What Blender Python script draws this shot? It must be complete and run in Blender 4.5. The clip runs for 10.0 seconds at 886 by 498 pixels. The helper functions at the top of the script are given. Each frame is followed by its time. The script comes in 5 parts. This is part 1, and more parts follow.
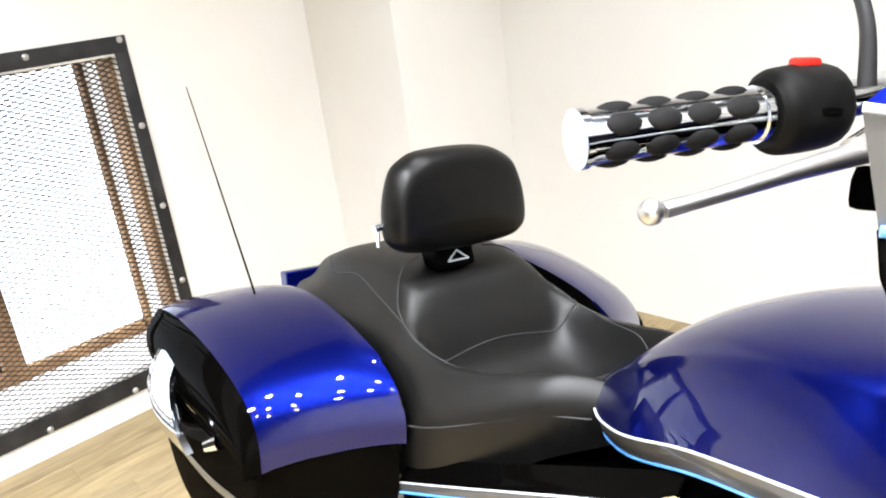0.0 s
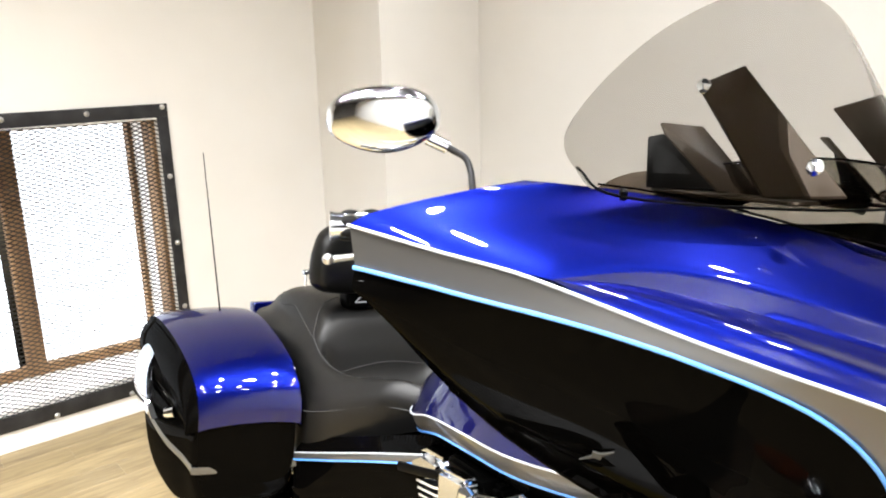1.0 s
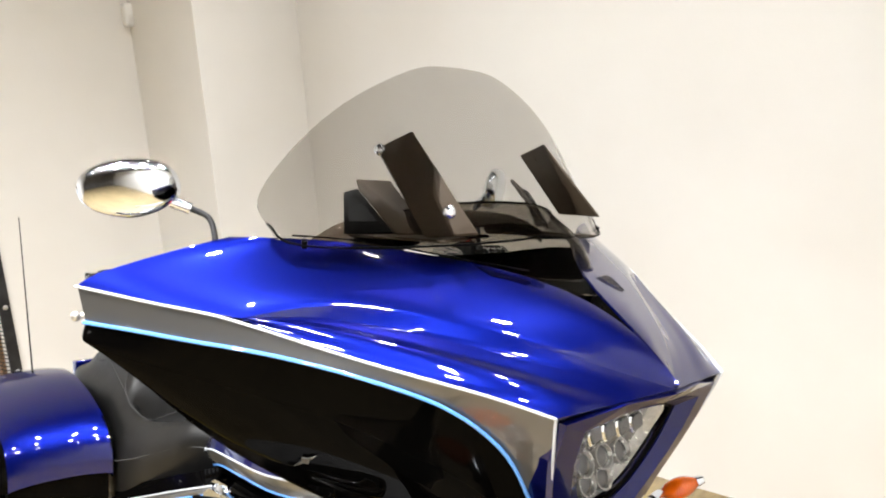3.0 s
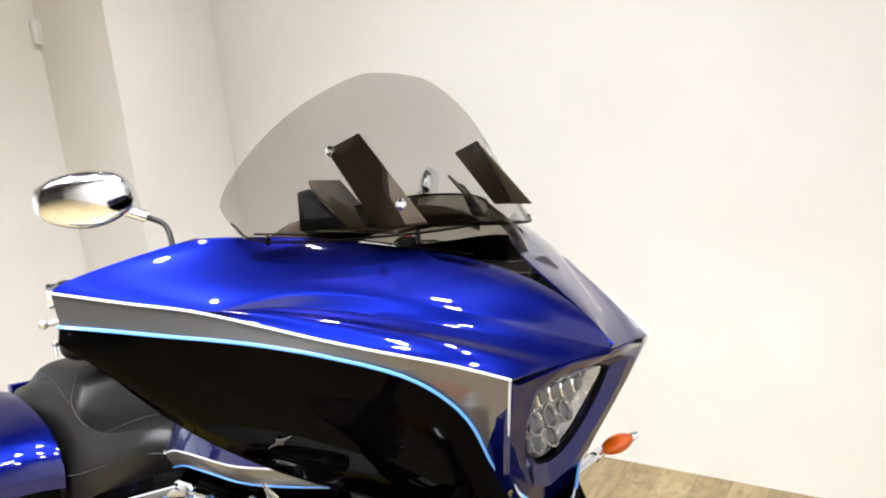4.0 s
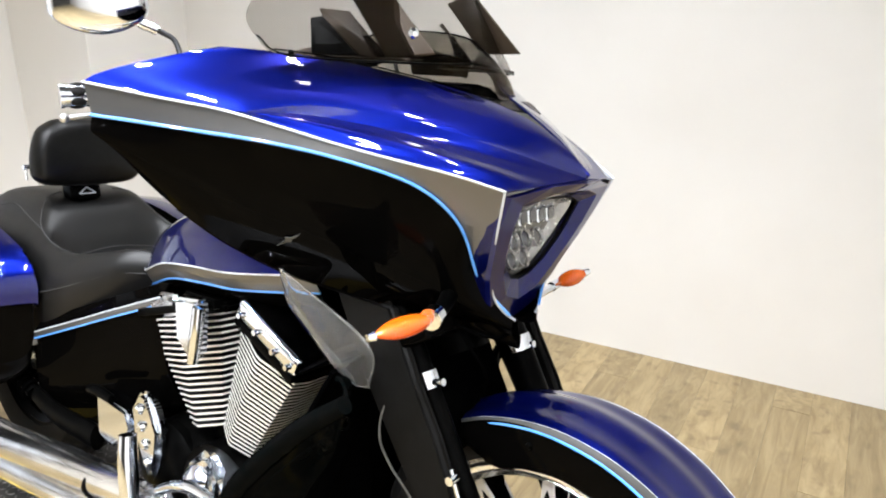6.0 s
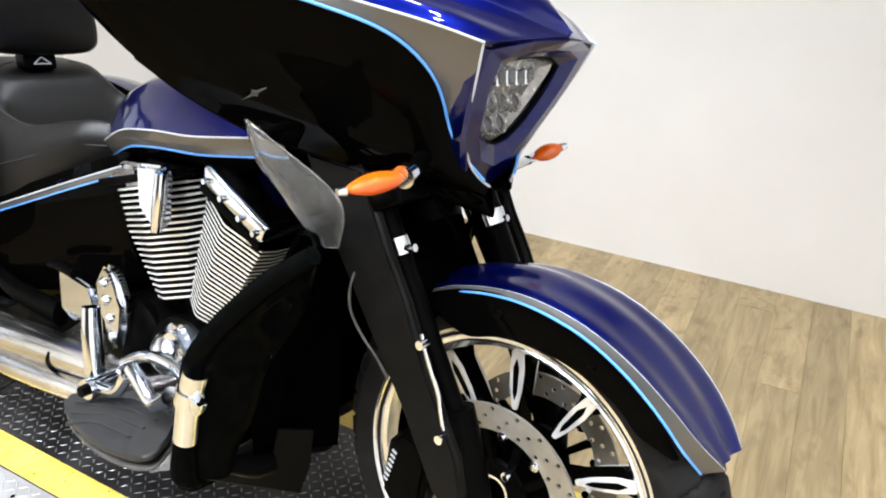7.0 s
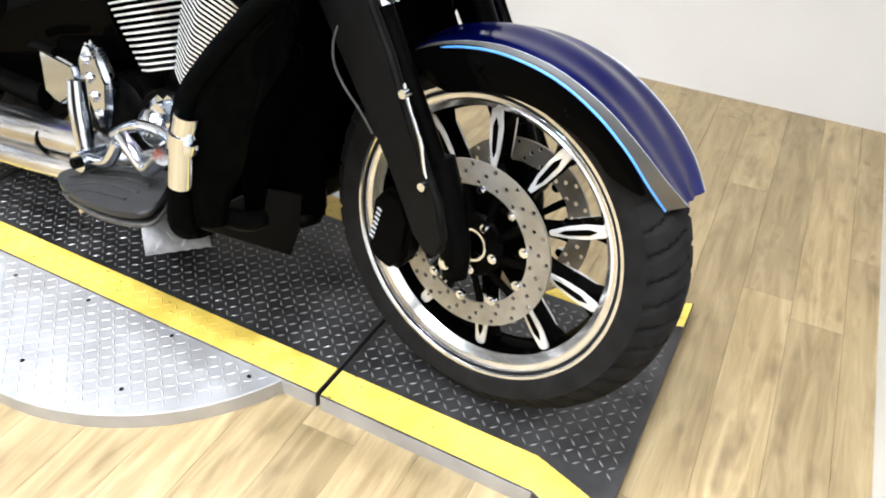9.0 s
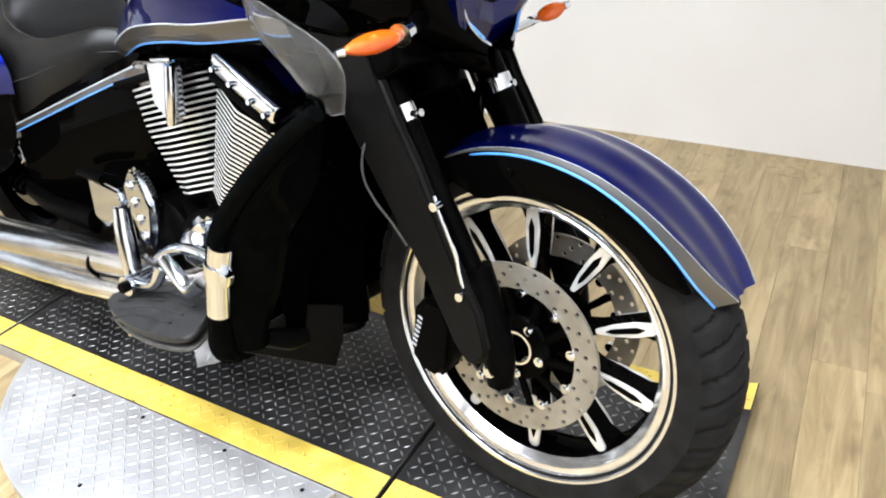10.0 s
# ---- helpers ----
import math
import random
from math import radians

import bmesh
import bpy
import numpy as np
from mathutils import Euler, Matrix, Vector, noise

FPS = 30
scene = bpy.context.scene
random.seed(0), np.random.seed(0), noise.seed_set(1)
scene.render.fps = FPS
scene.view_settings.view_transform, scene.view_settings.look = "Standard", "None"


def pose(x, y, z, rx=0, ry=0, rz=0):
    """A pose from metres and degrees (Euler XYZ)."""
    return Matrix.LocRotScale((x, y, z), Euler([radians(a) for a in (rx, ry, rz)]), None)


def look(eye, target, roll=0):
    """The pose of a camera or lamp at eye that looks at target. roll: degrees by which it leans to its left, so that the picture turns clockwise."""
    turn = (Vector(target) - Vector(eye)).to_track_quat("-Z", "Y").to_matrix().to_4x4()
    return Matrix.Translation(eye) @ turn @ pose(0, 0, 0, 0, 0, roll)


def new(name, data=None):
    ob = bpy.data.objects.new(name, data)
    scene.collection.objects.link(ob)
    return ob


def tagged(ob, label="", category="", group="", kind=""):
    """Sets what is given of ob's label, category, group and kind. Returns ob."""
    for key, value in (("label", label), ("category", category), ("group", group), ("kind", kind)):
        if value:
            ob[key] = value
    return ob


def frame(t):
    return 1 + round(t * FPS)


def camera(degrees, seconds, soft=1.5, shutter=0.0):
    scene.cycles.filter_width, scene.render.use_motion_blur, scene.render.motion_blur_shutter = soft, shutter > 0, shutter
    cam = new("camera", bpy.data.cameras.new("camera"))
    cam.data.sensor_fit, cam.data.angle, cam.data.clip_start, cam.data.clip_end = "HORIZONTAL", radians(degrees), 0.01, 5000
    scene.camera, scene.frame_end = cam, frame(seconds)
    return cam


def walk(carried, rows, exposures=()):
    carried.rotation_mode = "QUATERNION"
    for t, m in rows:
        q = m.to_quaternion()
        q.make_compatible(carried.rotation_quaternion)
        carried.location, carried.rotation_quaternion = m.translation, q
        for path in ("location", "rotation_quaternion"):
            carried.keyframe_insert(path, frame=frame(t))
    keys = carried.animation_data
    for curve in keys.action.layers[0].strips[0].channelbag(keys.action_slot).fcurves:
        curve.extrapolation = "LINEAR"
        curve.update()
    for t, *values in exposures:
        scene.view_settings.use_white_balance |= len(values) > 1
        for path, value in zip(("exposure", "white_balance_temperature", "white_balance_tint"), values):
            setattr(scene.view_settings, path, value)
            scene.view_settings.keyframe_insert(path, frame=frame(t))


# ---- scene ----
cam = camera(60.0, 10.0, soft=2.0)
PATH = [
    (0, (-0.461, -0.556, 1.242), (-1.853, 0.711, 0.564), -7.7),
    (0.5, (-0.232, -0.66, 1.306), (-1.598, 0.666, 0.693), -2.8),
    (1, (0.071, -0.693, 1.344), (-1.401, 0.567, 0.848), -1.5),
    (1.5, (0.228, -0.727, 1.374), (-1.288, 0.499, 0.926), -2.7),
    (2, (0.268, -0.719, 1.373), (-1.232, 0.534, 0.946), -3.0),
    (2.5, (0.285, -0.681, 1.363), (-1.125, 0.674, 0.943), -3.5),
    (3, (0.324, -0.662, 1.38), (-0.942, 0.828, 0.959), -3.9),
    (4.5, (0.352, -0.865, 1.379), (-0.681, 0.794, 0.953), -4.7),
    (5, (0.358, -0.952, 1.361), (-0.619, 0.738, 0.925), -0.1),
    (5.5, (0.343, -0.937, 1.341), (-0.59, 0.744, 0.789), 0.3),
    (6.8, (0.327, -0.935, 1.254), (-0.491, 0.685, 0.413), 1.7),
    (7, (0.329, -0.935, 1.235), (-0.461, 0.677, 0.354), 2.3),
    (7.5, (0.33, -0.94, 1.203), (-0.419, 0.634, 0.223), 2.8),
    (8, (0.35, -0.953, 1.172), (-0.313, 0.584, 0.077), 4.1),
    (8.5, (0.375, -0.998, 1.145), (-0.266, 0.483, -0.037), 3.3),
    (9, (0.387, -1.039, 1.129), (-0.263, 0.422, -0.072), 3.3),
    (9.5, (0.378, -1.051, 1.162), (-0.36, 0.44, 0.052), -0.9),
    (10, (0.387, -0.972, 1.176), (-0.438, 0.503, 0.108), -3.7),
]
walk(cam, [(t, look(eye, target, roll)) for t, eye, target, roll in PATH], exposures=((0.0, 0.42, 6000, 10), (1.0, 0.22, 6250, 10), (2.0, 0.1, 6350, 10), (3.0, 0.06, 6250, 10), (4.5, 0.08, 6000, 10), (5.5, 0.05, 5950, 10), (7.0, -0.08, 5800, 10), (10.0, -0.12, 5750, 10)))
from mathutils.bvhtree import BVHTree

# ---- light ----
world = bpy.data.worlds.new("world")
scene.world = world
world.use_nodes = True
wn = world.node_tree
sky = wn.nodes.new("ShaderNodeTexSky")
sky.sky_type, sky.sun_disc = "NISHITA", False
sky.sun_elevation, sky.sun_rotation = radians(40), radians(230)
wn.links.new(sky.outputs[0], wn.nodes["Background"].inputs[0])
wn.nodes["Background"].inputs[1].default_value = 0.12
scene.view_settings.exposure = 0.0


# ---- materials ----
def shader(name, colour=(0.5, 0.5, 0.5), rough=0.5, metal=0.0, **extra):
    m = bpy.data.materials.new(name)
    m.use_nodes = True
    b = m.node_tree.nodes["Principled BSDF"]
    b.inputs["Base Color"].default_value = (*colour, 1)
    b.inputs["Roughness"].default_value, b.inputs["Metallic"].default_value = rough, metal
    for key, value in extra.items():
        b.inputs[key.replace("_", " ")].default_value = value
    return m


def node(m, kind, **settings):
    n = m.node_tree.nodes.new(kind)
    for key, value in settings.items():
        if key in n.inputs:
            n.inputs[key].default_value = value
        else:
            setattr(n, key, value)
    return n


def wire(m, a, b):
    m.node_tree.links.new(a, b)


def bsdf(m):
    return m.node_tree.nodes["Principled BSDF"]


def mottle(m, scale, dark, light, detail=5.0, stretch=(1, 1, 1), rough=None, bump=0.0, bump_scale=None, distance=0.002):
    """Noise on colour, roughness and relief of a material."""
    co = node(m, "ShaderNodeTexCoord")
    mp = node(m, "ShaderNodeMapping")
    mp.inputs["Scale"].default_value = stretch
    wire(m, co.outputs["Object"], mp.inputs[0])
    nz = node(m, "ShaderNodeTexNoise", Scale=scale, Detail=detail)
    wire(m, mp.outputs[0], nz.inputs["Vector"])
    ramp = node(m, "ShaderNodeValToRGB")
    ramp.color_ramp.elements[0].color, ramp.color_ramp.elements[1].color = (*dark, 1), (*light, 1)
    ramp.color_ramp.elements[0].position, ramp.color_ramp.elements[1].position = 0.3, 0.7
    wire(m, nz.outputs[0], ramp.inputs[0])
    wire(m, ramp.outputs[0], bsdf(m).inputs["Base Color"])
    if rough:
        mr = node(m, "ShaderNodeMapRange")
        mr.inputs["To Min"].default_value, mr.inputs["To Max"].default_value = rough
        wire(m, nz.outputs[0], mr.inputs[0])
        wire(m, mr.outputs[0], bsdf(m).inputs["Roughness"])
    if bump:
        bn = node(m, "ShaderNodeTexNoise", Scale=bump_scale or scale * 4, Detail=3.0)
        wire(m, mp.outputs[0], bn.inputs["Vector"])
        bp = node(m, "ShaderNodeBump", Strength=bump, Distance=distance)
        wire(m, bn.outputs[0], bp.inputs["Height"])
        wire(m, bp.outputs[0], bsdf(m).inputs["Normal"])
    return m


BLUE = mottle(shader("blue_metallic_paint", (0.003, 0.004, 0.2), 0.2, 0.8, Coat_Weight=1.0, Coat_Roughness=0.008, Coat_IOR=1.45, Specular_Tint=(0.03, 0.08, 0.5, 1)), 2600, (0.0006, 0.0014, 0.04), (0.0026, 0.0065, 0.13), detail=1, rough=(0.28, 0.38))
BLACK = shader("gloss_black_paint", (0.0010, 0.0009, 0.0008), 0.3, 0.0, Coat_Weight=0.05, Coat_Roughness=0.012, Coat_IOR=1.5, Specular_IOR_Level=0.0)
SILVER = shader("silver_grey_stripe", (0.105, 0.103, 0.1), 0.42, 0.7, Coat_Weight=0.8, Coat_Roughness=0.03)
WHITE_PIN = shader("silver_pinstripe", (0.50, 0.53, 0.58), 0.3, 0.2)
SKY_PIN = shader("light_blue_pinstripe", (0.10, 0.33, 0.85), 0.3, 0.0, Coat_Weight=0.8)
CHROME = shader("chrome", (0.74, 0.78, 0.85), 0.09, 1.0)
BRUSHED = mottle(shader("polished_aluminium", (0.75, 0.74, 0.72), 0.22, 1.0), 60, (0.62, 0.61, 0.59), (0.8, 0.79, 0.77), rough=(0.14, 0.3))
PIPE = mottle(shader("exhaust_chrome", (0.70, 0.70, 0.69), 0.2, 1.0), 9, (0.46, 0.45, 0.43), (0.72, 0.72, 0.72), rough=(0.12, 0.30), bump=0.05)
MATT = mottle(shader("matt_black_plastic", (0.02, 0.02, 0.02), 0.5, Specular_IOR_Level=0.0), 90, (0.0004, 0.0004, 0.0004), (0.001, 0.001, 0.001), rough=(0.4, 0.58), bump=0.1)
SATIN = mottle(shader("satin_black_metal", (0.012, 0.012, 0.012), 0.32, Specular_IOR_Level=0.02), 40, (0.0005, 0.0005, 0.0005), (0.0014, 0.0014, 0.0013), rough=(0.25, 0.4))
RUBBER = mottle(shader("tyre_rubber", (0.02, 0.02, 0.021), 0.75, Specular_IOR_Level=0.1), 30, (0.006, 0.006, 0.0062), (0.013, 0.0126, 0.0126), rough=(0.6, 0.85), bump=0.15)
VINYL = mottle(shader("black_seat_vinyl", (0.035, 0.034, 0.033), 0.42, Specular_IOR_Level=0.36), 55, (0.0009, 0.0009, 0.0009), (0.002, 0.0019, 0.0018), rough=(0.40, 0.50), bump=0.12, bump_scale=900, distance=0.0006)
SEAM = shader("grey_stitching", (0.016, 0.016, 0.016), 0.7)
LEATHER = mottle(shader("black_leather_wrap", (0.005, 0.005, 0.005), 0.34, Specular_IOR_Level=0.0, Coat_Weight=0.02), 60, (0.0005, 0.001, 0.001), (0.0022, 0.0022, 0.0021), rough=(0.28, 0.42), bump=0.15, bump_scale=500, distance=0.0008)
PADDING = mottle(shader("black_backrest_leather", (0.005, 0.005, 0.005), 0.34, Specular_IOR_Level=0.22), 60, (0.0008, 0.0008, 0.0008), (0.0022, 0.0022, 0.0021), rough=(0.30, 0.42), bump=0.15, bump_scale=500, distance=0.0008)
ROTOR = mottle(shader("brake_disc_steel", (0.3, 0.28, 0.25), 0.38, 0.6), 24, (0.24, 0.225, 0.19), (0.36, 0.34, 0.30), stretch=(1, 8, 1), rough=(0.3, 0.5))
AMBER = shader("amber_lens", (0.80, 0.145, 0.001), 0.1, 0.0, Transmission_Weight=0.45, Coat_Weight=0.5, Coat_Roughness=0.02, Specular_IOR_Level=0.2)
RED = shader("red_switch", (0.7, 0.02, 0.01), 0.35)
BRACKET = shader("smoked_bracket_plastic", (0.036, 0.026, 0.017), 0.45, 0.0, Specular_IOR_Level=0.1)
GREYFLAP = mottle(shader("dusty_grey_plastic", (0.1, 0.098, 0.09), 0.55, Specular_IOR_Level=0.2), 30, (0.035, 0.034, 0.031), (0.08, 0.077, 0.07), rough=(0.45, 0.6))
BOARD = mottle(shader("grey_footboard_rubber", (0.05, 0.05, 0.05), 0.55, Specular_IOR_Level=0.3), 40, (0.012, 0.012, 0.012), (0.022, 0.022, 0.0215), rough=(0.45, 0.6), bump=0.1)
FORKGREY = mottle(shader("charcoal_fork_plastic", (0.01, 0.01, 0.01), 0.5, Specular_IOR_Level=0.08), 70, (0.003, 0.0029, 0.0027), (0.0052, 0.005, 0.0048), rough=(0.42, 0.56), bump=0.08)
BOWL = mottle(shader("bright_reflector", (0.6, 0.6, 0.6), 0.25, 0.6), 120, (0.26, 0.255, 0.25), (0.46, 0.455, 0.44), rough=(0.15, 0.35))
CELL = shader("dark_projector_lens", (0.05, 0.05, 0.055), 0.08, 0.0, Coat_Weight=1.0)
LIPSMOKE = shader("dark_smoked_lip", (0.28, 0.26, 0.23), 0.03, 0.0, Transmission_Weight=1.0, IOR=1.05)
SMOKE = shader("smoked_acrylic", (0.62, 0.61, 0.59), 0.02, 0.0, Transmission_Weight=1.0, IOR=1.02)
CLEAR = shader("clear_plastic", (0.82, 0.83, 0.84), 0.06, 0.0, Transmission_Weight=0.96, IOR=1.16)
GLASS = shader("headlight_lens", (0.95, 0.96, 0.97), 0.01, 0.0, Transmission_Weight=1.0, IOR=1.02)
WALL = mottle(shader("white_wall_paint", (0.8, 0.79, 0.77), 0.55), 2.2, (0.75, 0.73, 0.69), (0.79, 0.775, 0.74), detail=3, rough=(0.45, 0.6), bump=0.06, bump_scale=160)
# Dark tones stand in for the dim, unseen ceiling and far end.
CEIL = shader("dim_ceiling_tone", (0.05, 0.047, 0.045), 0.8)
DARKWALL = mottle(shader("dim_wall_tone", (0.08, 0.075, 0.07), 0.7), 1.5, (0.06, 0.055, 0.05), (0.1, 0.095, 0.09))
FRAME = mottle(shader("blackened_steel", (0.03, 0.03, 0.032), 0.45, 0.6), 14, (0.02, 0.02, 0.022), (0.05, 0.05, 0.052), rough=(0.35, 0.6))
FIN = mottle(shader("machined_fin_edge", (0.8, 0.8, 0.79), 0.3, 0.5), 40, (0.72, 0.72, 0.71), (0.85, 0.85, 0.84), rough=(0.25, 0.4))
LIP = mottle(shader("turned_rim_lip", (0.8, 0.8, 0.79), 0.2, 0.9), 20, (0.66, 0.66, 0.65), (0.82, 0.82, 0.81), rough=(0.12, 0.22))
RIMLIP = mottle(shader("polished_rim", (0.8, 0.8, 0.79), 0.28, 0.45), 20, (0.74, 0.74, 0.73), (0.86, 0.86, 0.85), rough=(0.18, 0.32))
BOLT = shader("zinc_bolt", (0.6, 0.6, 0.6), 0.35, 1.0)
TIMBER = mottle(shader("rough_timber", (0.26, 0.16, 0.08), 0.75), 9, (0.15, 0.085, 0.04), (0.42, 0.26, 0.13), stretch=(1, 1, 0.15), bump=0.3)
TRIM = shader("white_trim", (0.78, 0.77, 0.74), 0.5)
PANE = shader("bright_window_pane", (0.9, 0.95, 1.0), 0.3)
bsdf(PANE).inputs["Emission Color"].default_value = (0.9, 0.95, 1.0, 1)
bsdf(PANE).inputs["Emission Strength"].default_value = 2.3
DPLATE = mottle(shader("dark_diamond_plate", (0.06, 0.06, 0.062), 0.35, 0.6), 7, (0.020, 0.020, 0.0203), (0.075, 0.074, 0.073), rough=(0.28, 0.5), bump=0.05)
DLOZ = mottle(shader("worn_tread_steel", (0.2, 0.2, 0.2), 0.3, 0.75), 30, (0.16, 0.16, 0.16), (0.36, 0.36, 0.36), rough=(0.25, 0.45))
YELLOW = mottle(shader("yellow_floor_paint", (0.8, 0.6, 0.12), 0.45), 16, (0.54, 0.385, 0.05), (0.66, 0.49, 0.09), rough=(0.35, 0.6))
speck = node(YELLOW, "ShaderNodeTexNoise", Scale=70.0, Detail=2.0)
speck_co = node(YELLOW, "ShaderNodeTexCoord")
speck_map = node(YELLOW, "ShaderNodeMapping")
speck_map.inputs["Scale"].default_value = (0.6, 1.6, 1)
wire(YELLOW, speck_co.outputs["Object"], speck_map.inputs[0])
wire(YELLOW, speck_map.outputs[0], speck.inputs["Vector"])
speck_ramp = node(YELLOW, "ShaderNodeValToRGB")
speck_ramp.color_ramp.elements[0].position, speck_ramp.color_ramp.elements[1].position = 0.67, 0.71
wire(YELLOW, speck.outputs[0], speck_ramp.inputs[0])
speck_mix = node(YELLOW, "ShaderNodeMix", data_type="RGBA")
old_link = bsdf(YELLOW).inputs["Base Color"].links[0]
wire(YELLOW, old_link.from_socket, speck_mix.inputs[6])
speck_mix.inputs[7].default_value = (0.05, 0.04, 0.015, 1)
wire(YELLOW, speck_ramp.outputs[0], speck_mix.inputs[0])
wire(YELLOW, speck_mix.outputs[2], bsdf(YELLOW).inputs["Base Color"])
APLATE = mottle(shader("aluminium_tread_plate", (0.6, 0.6, 0.6), 0.35, 0.55), 9, (0.35, 0.35, 0.35), (0.47, 0.47, 0.47), rough=(0.28, 0.45))
AMP = shader("white_device_plastic", (0.8, 0.8, 0.78), 0.4)


def plank_material():
    m = shader("wood_plank", rough=0.42)
    co = node(m, "ShaderNodeTexCoord")
    oi = node(m, "ShaderNodeObjectInfo")
    off = node(m, "ShaderNodeVectorMath", operation="SCALE")
    comb = node(m, "ShaderNodeCombineXYZ", X=1.0, Y=0.7, Z=0.3)
    wire(m, comb.outputs[0], off.inputs[0])
    mul = node(m, "ShaderNodeMath", operation="MULTIPLY")
    mul.inputs[1].default_value = 40
    wire(m, oi.outputs["Random"], mul.inputs[0])
    wire(m, mul.outputs[0], off.inputs["Scale"])
    add = node(m, "ShaderNodeVectorMath", operation="ADD")
    wire(m, co.outputs["Object"], add.inputs[0])
    wire(m, off.outputs[0], add.inputs[1])
    mp = node(m, "ShaderNodeMapping")
    mp.inputs["Scale"].default_value = (13, 1.3, 13)
    wire(m, add.outputs[0], mp.inputs[0])
    n1 = node(m, "ShaderNodeTexNoise", Scale=2.6, Detail=8.0, Roughness=0.62, Distortion=0.8)
    wire(m, mp.outputs[0], n1.inputs["Vector"])
    n2 = node(m, "ShaderNodeTexNoise", Scale=3.2, Detail=5.0)
    wire(m, add.outputs[0], n2.inputs["Vector"])
    r1 = node(m, "ShaderNodeValToRGB")
    e = r1.color_ramp.elements
    e[0].position, e[0].color = 0.28, (0.175, 0.125, 0.056, 1)
    e[1].position, e[1].color = 0.72, (0.36, 0.28, 0.148, 1)
    e.new(0.5).color = (0.265, 0.199, 0.099, 1)
    wire(m, n1.outputs[0], r1.inputs[0])
    hs = node(m, "ShaderNodeHueSaturation")
    mr = node(m, "ShaderNodeMapRange")
    mr.inputs["To Min"].default_value, mr.inputs["To Max"].default_value = 0.82, 1.14
    mix = node(m, "ShaderNodeMath", operation="ADD")
    wire(m, oi.outputs["Random"], mix.inputs[0])
    sub = node(m, "ShaderNodeMath", operation="MULTIPLY_ADD")
    sub.inputs[1].default_value, sub.inputs[2].default_value = 1.2, -0.6
    wire(m, n2.outputs[0], sub.inputs[0])
    wire(m, sub.outputs[0], mix.inputs[1])
    wire(m, mix.outputs[0], mr.inputs[0])
    wire(m, mr.outputs[0], hs.inputs["Value"])
    wire(m, r1.outputs[0], hs.inputs["Color"])
    n3 = node(m, "ShaderNodeTexNoise", Scale=9.0, Detail=2.0)
    mp3 = node(m, "ShaderNodeMapping")
    mp3.inputs["Scale"].default_value = (2.2, 0.8, 1)
    wire(m, add.outputs[0], mp3.inputs[0])
    wire(m, mp3.outputs[0], n3.inputs["Vector"])
    r3 = node(m, "ShaderNodeValToRGB")
    r3.color_ramp.elements[0].position, r3.color_ramp.elements[1].position = 0.58, 0.74
    r3.color_ramp.elements[1].color = (0.55, 0.55, 0.55, 1)
    wire(m, n3.outputs[0], r3.inputs[0])
    knot = node(m, "ShaderNodeMix", data_type="RGBA")
    wire(m, r3.outputs[0], knot.inputs[0])
    wire(m, hs.outputs[0], knot.inputs[6])
    knot.inputs[7].default_value = (0.10, 0.066, 0.032, 1)
    wire(m, knot.outputs[2], bsdf(m).inputs["Base Color"])
    bp = node(m, "ShaderNodeBump", Strength=0.12, Distance=0.002)
    wire(m, n1.outputs[0], bp.inputs["Height"])
    wire(m, bp.outputs[0], bsdf(m).inputs["Normal"])
    rr = node(m, "ShaderNodeMapRange")
    rr.inputs["To Min"].default_value, rr.inputs["To Max"].default_value = 0.32, 0.55
    wire(m, n1.outputs[0], rr.inputs[0])
    wire(m, rr.outputs[0], bsdf(m).inputs["Roughness"])
    return m


PLANK = plank_material()


# ---- mesh helpers ----
def finish(bm, name, material, smooth=True):
    bmesh.ops.recalc_face_normals(bm, faces=bm.faces)
    me = bpy.data.meshes.new(name)
    bm.to_mesh(me)
    bm.free()
    me.materials.append(material)
    if smooth:
        me.shade_smooth()
        me.set_sharp_from_angle(angle=radians(38))
    return me


def part(name, bm, material, parent=None, label="", smooth=True):
    ob = new(name, finish(bm, name, material, smooth))
    ob.parent = parent
    if label:
        ob["label"] = label
    return ob


def thing(name, label, category, m=None, kind="", group=""):
    ob = new(name)
    ob.empty_display_size = 0.05
    if m:
        ob.matrix_world = m
    return tagged(ob, label, category, group, kind)


def box(sx, sy, sz, m=None, bevel=0.0, seg=2):
    bm = bmesh.new()
    bmesh.ops.create_cube(bm, size=1, matrix=Matrix.Diagonal((sx, sy, sz, 1)))
    if bevel:
        bmesh.ops.bevel(bm, geom=bm.edges, offset=bevel, segments=seg, affect="EDGES", profile=0.6)
    if m is not None:
        bmesh.ops.transform(bm, matrix=m, verts=bm.verts)
    return bm


def span(a, b, bevel=0.0, seg=2):
    """A box between two opposite corners."""
    a, b = Vector(a), Vector(b)
    d = b - a
    return box(abs(d.x), abs(d.y), abs(d.z), Matrix.Translation((a + b) / 2), bevel, seg)


def join(*bms):
    out = bmesh.new()
    for b in bms:
        me = bpy.data.meshes.new("tmp")
        b.to_mesh(me)
        b.free()
        out.from_mesh(me)
        bpy.data.meshes.remove(me)
    return out


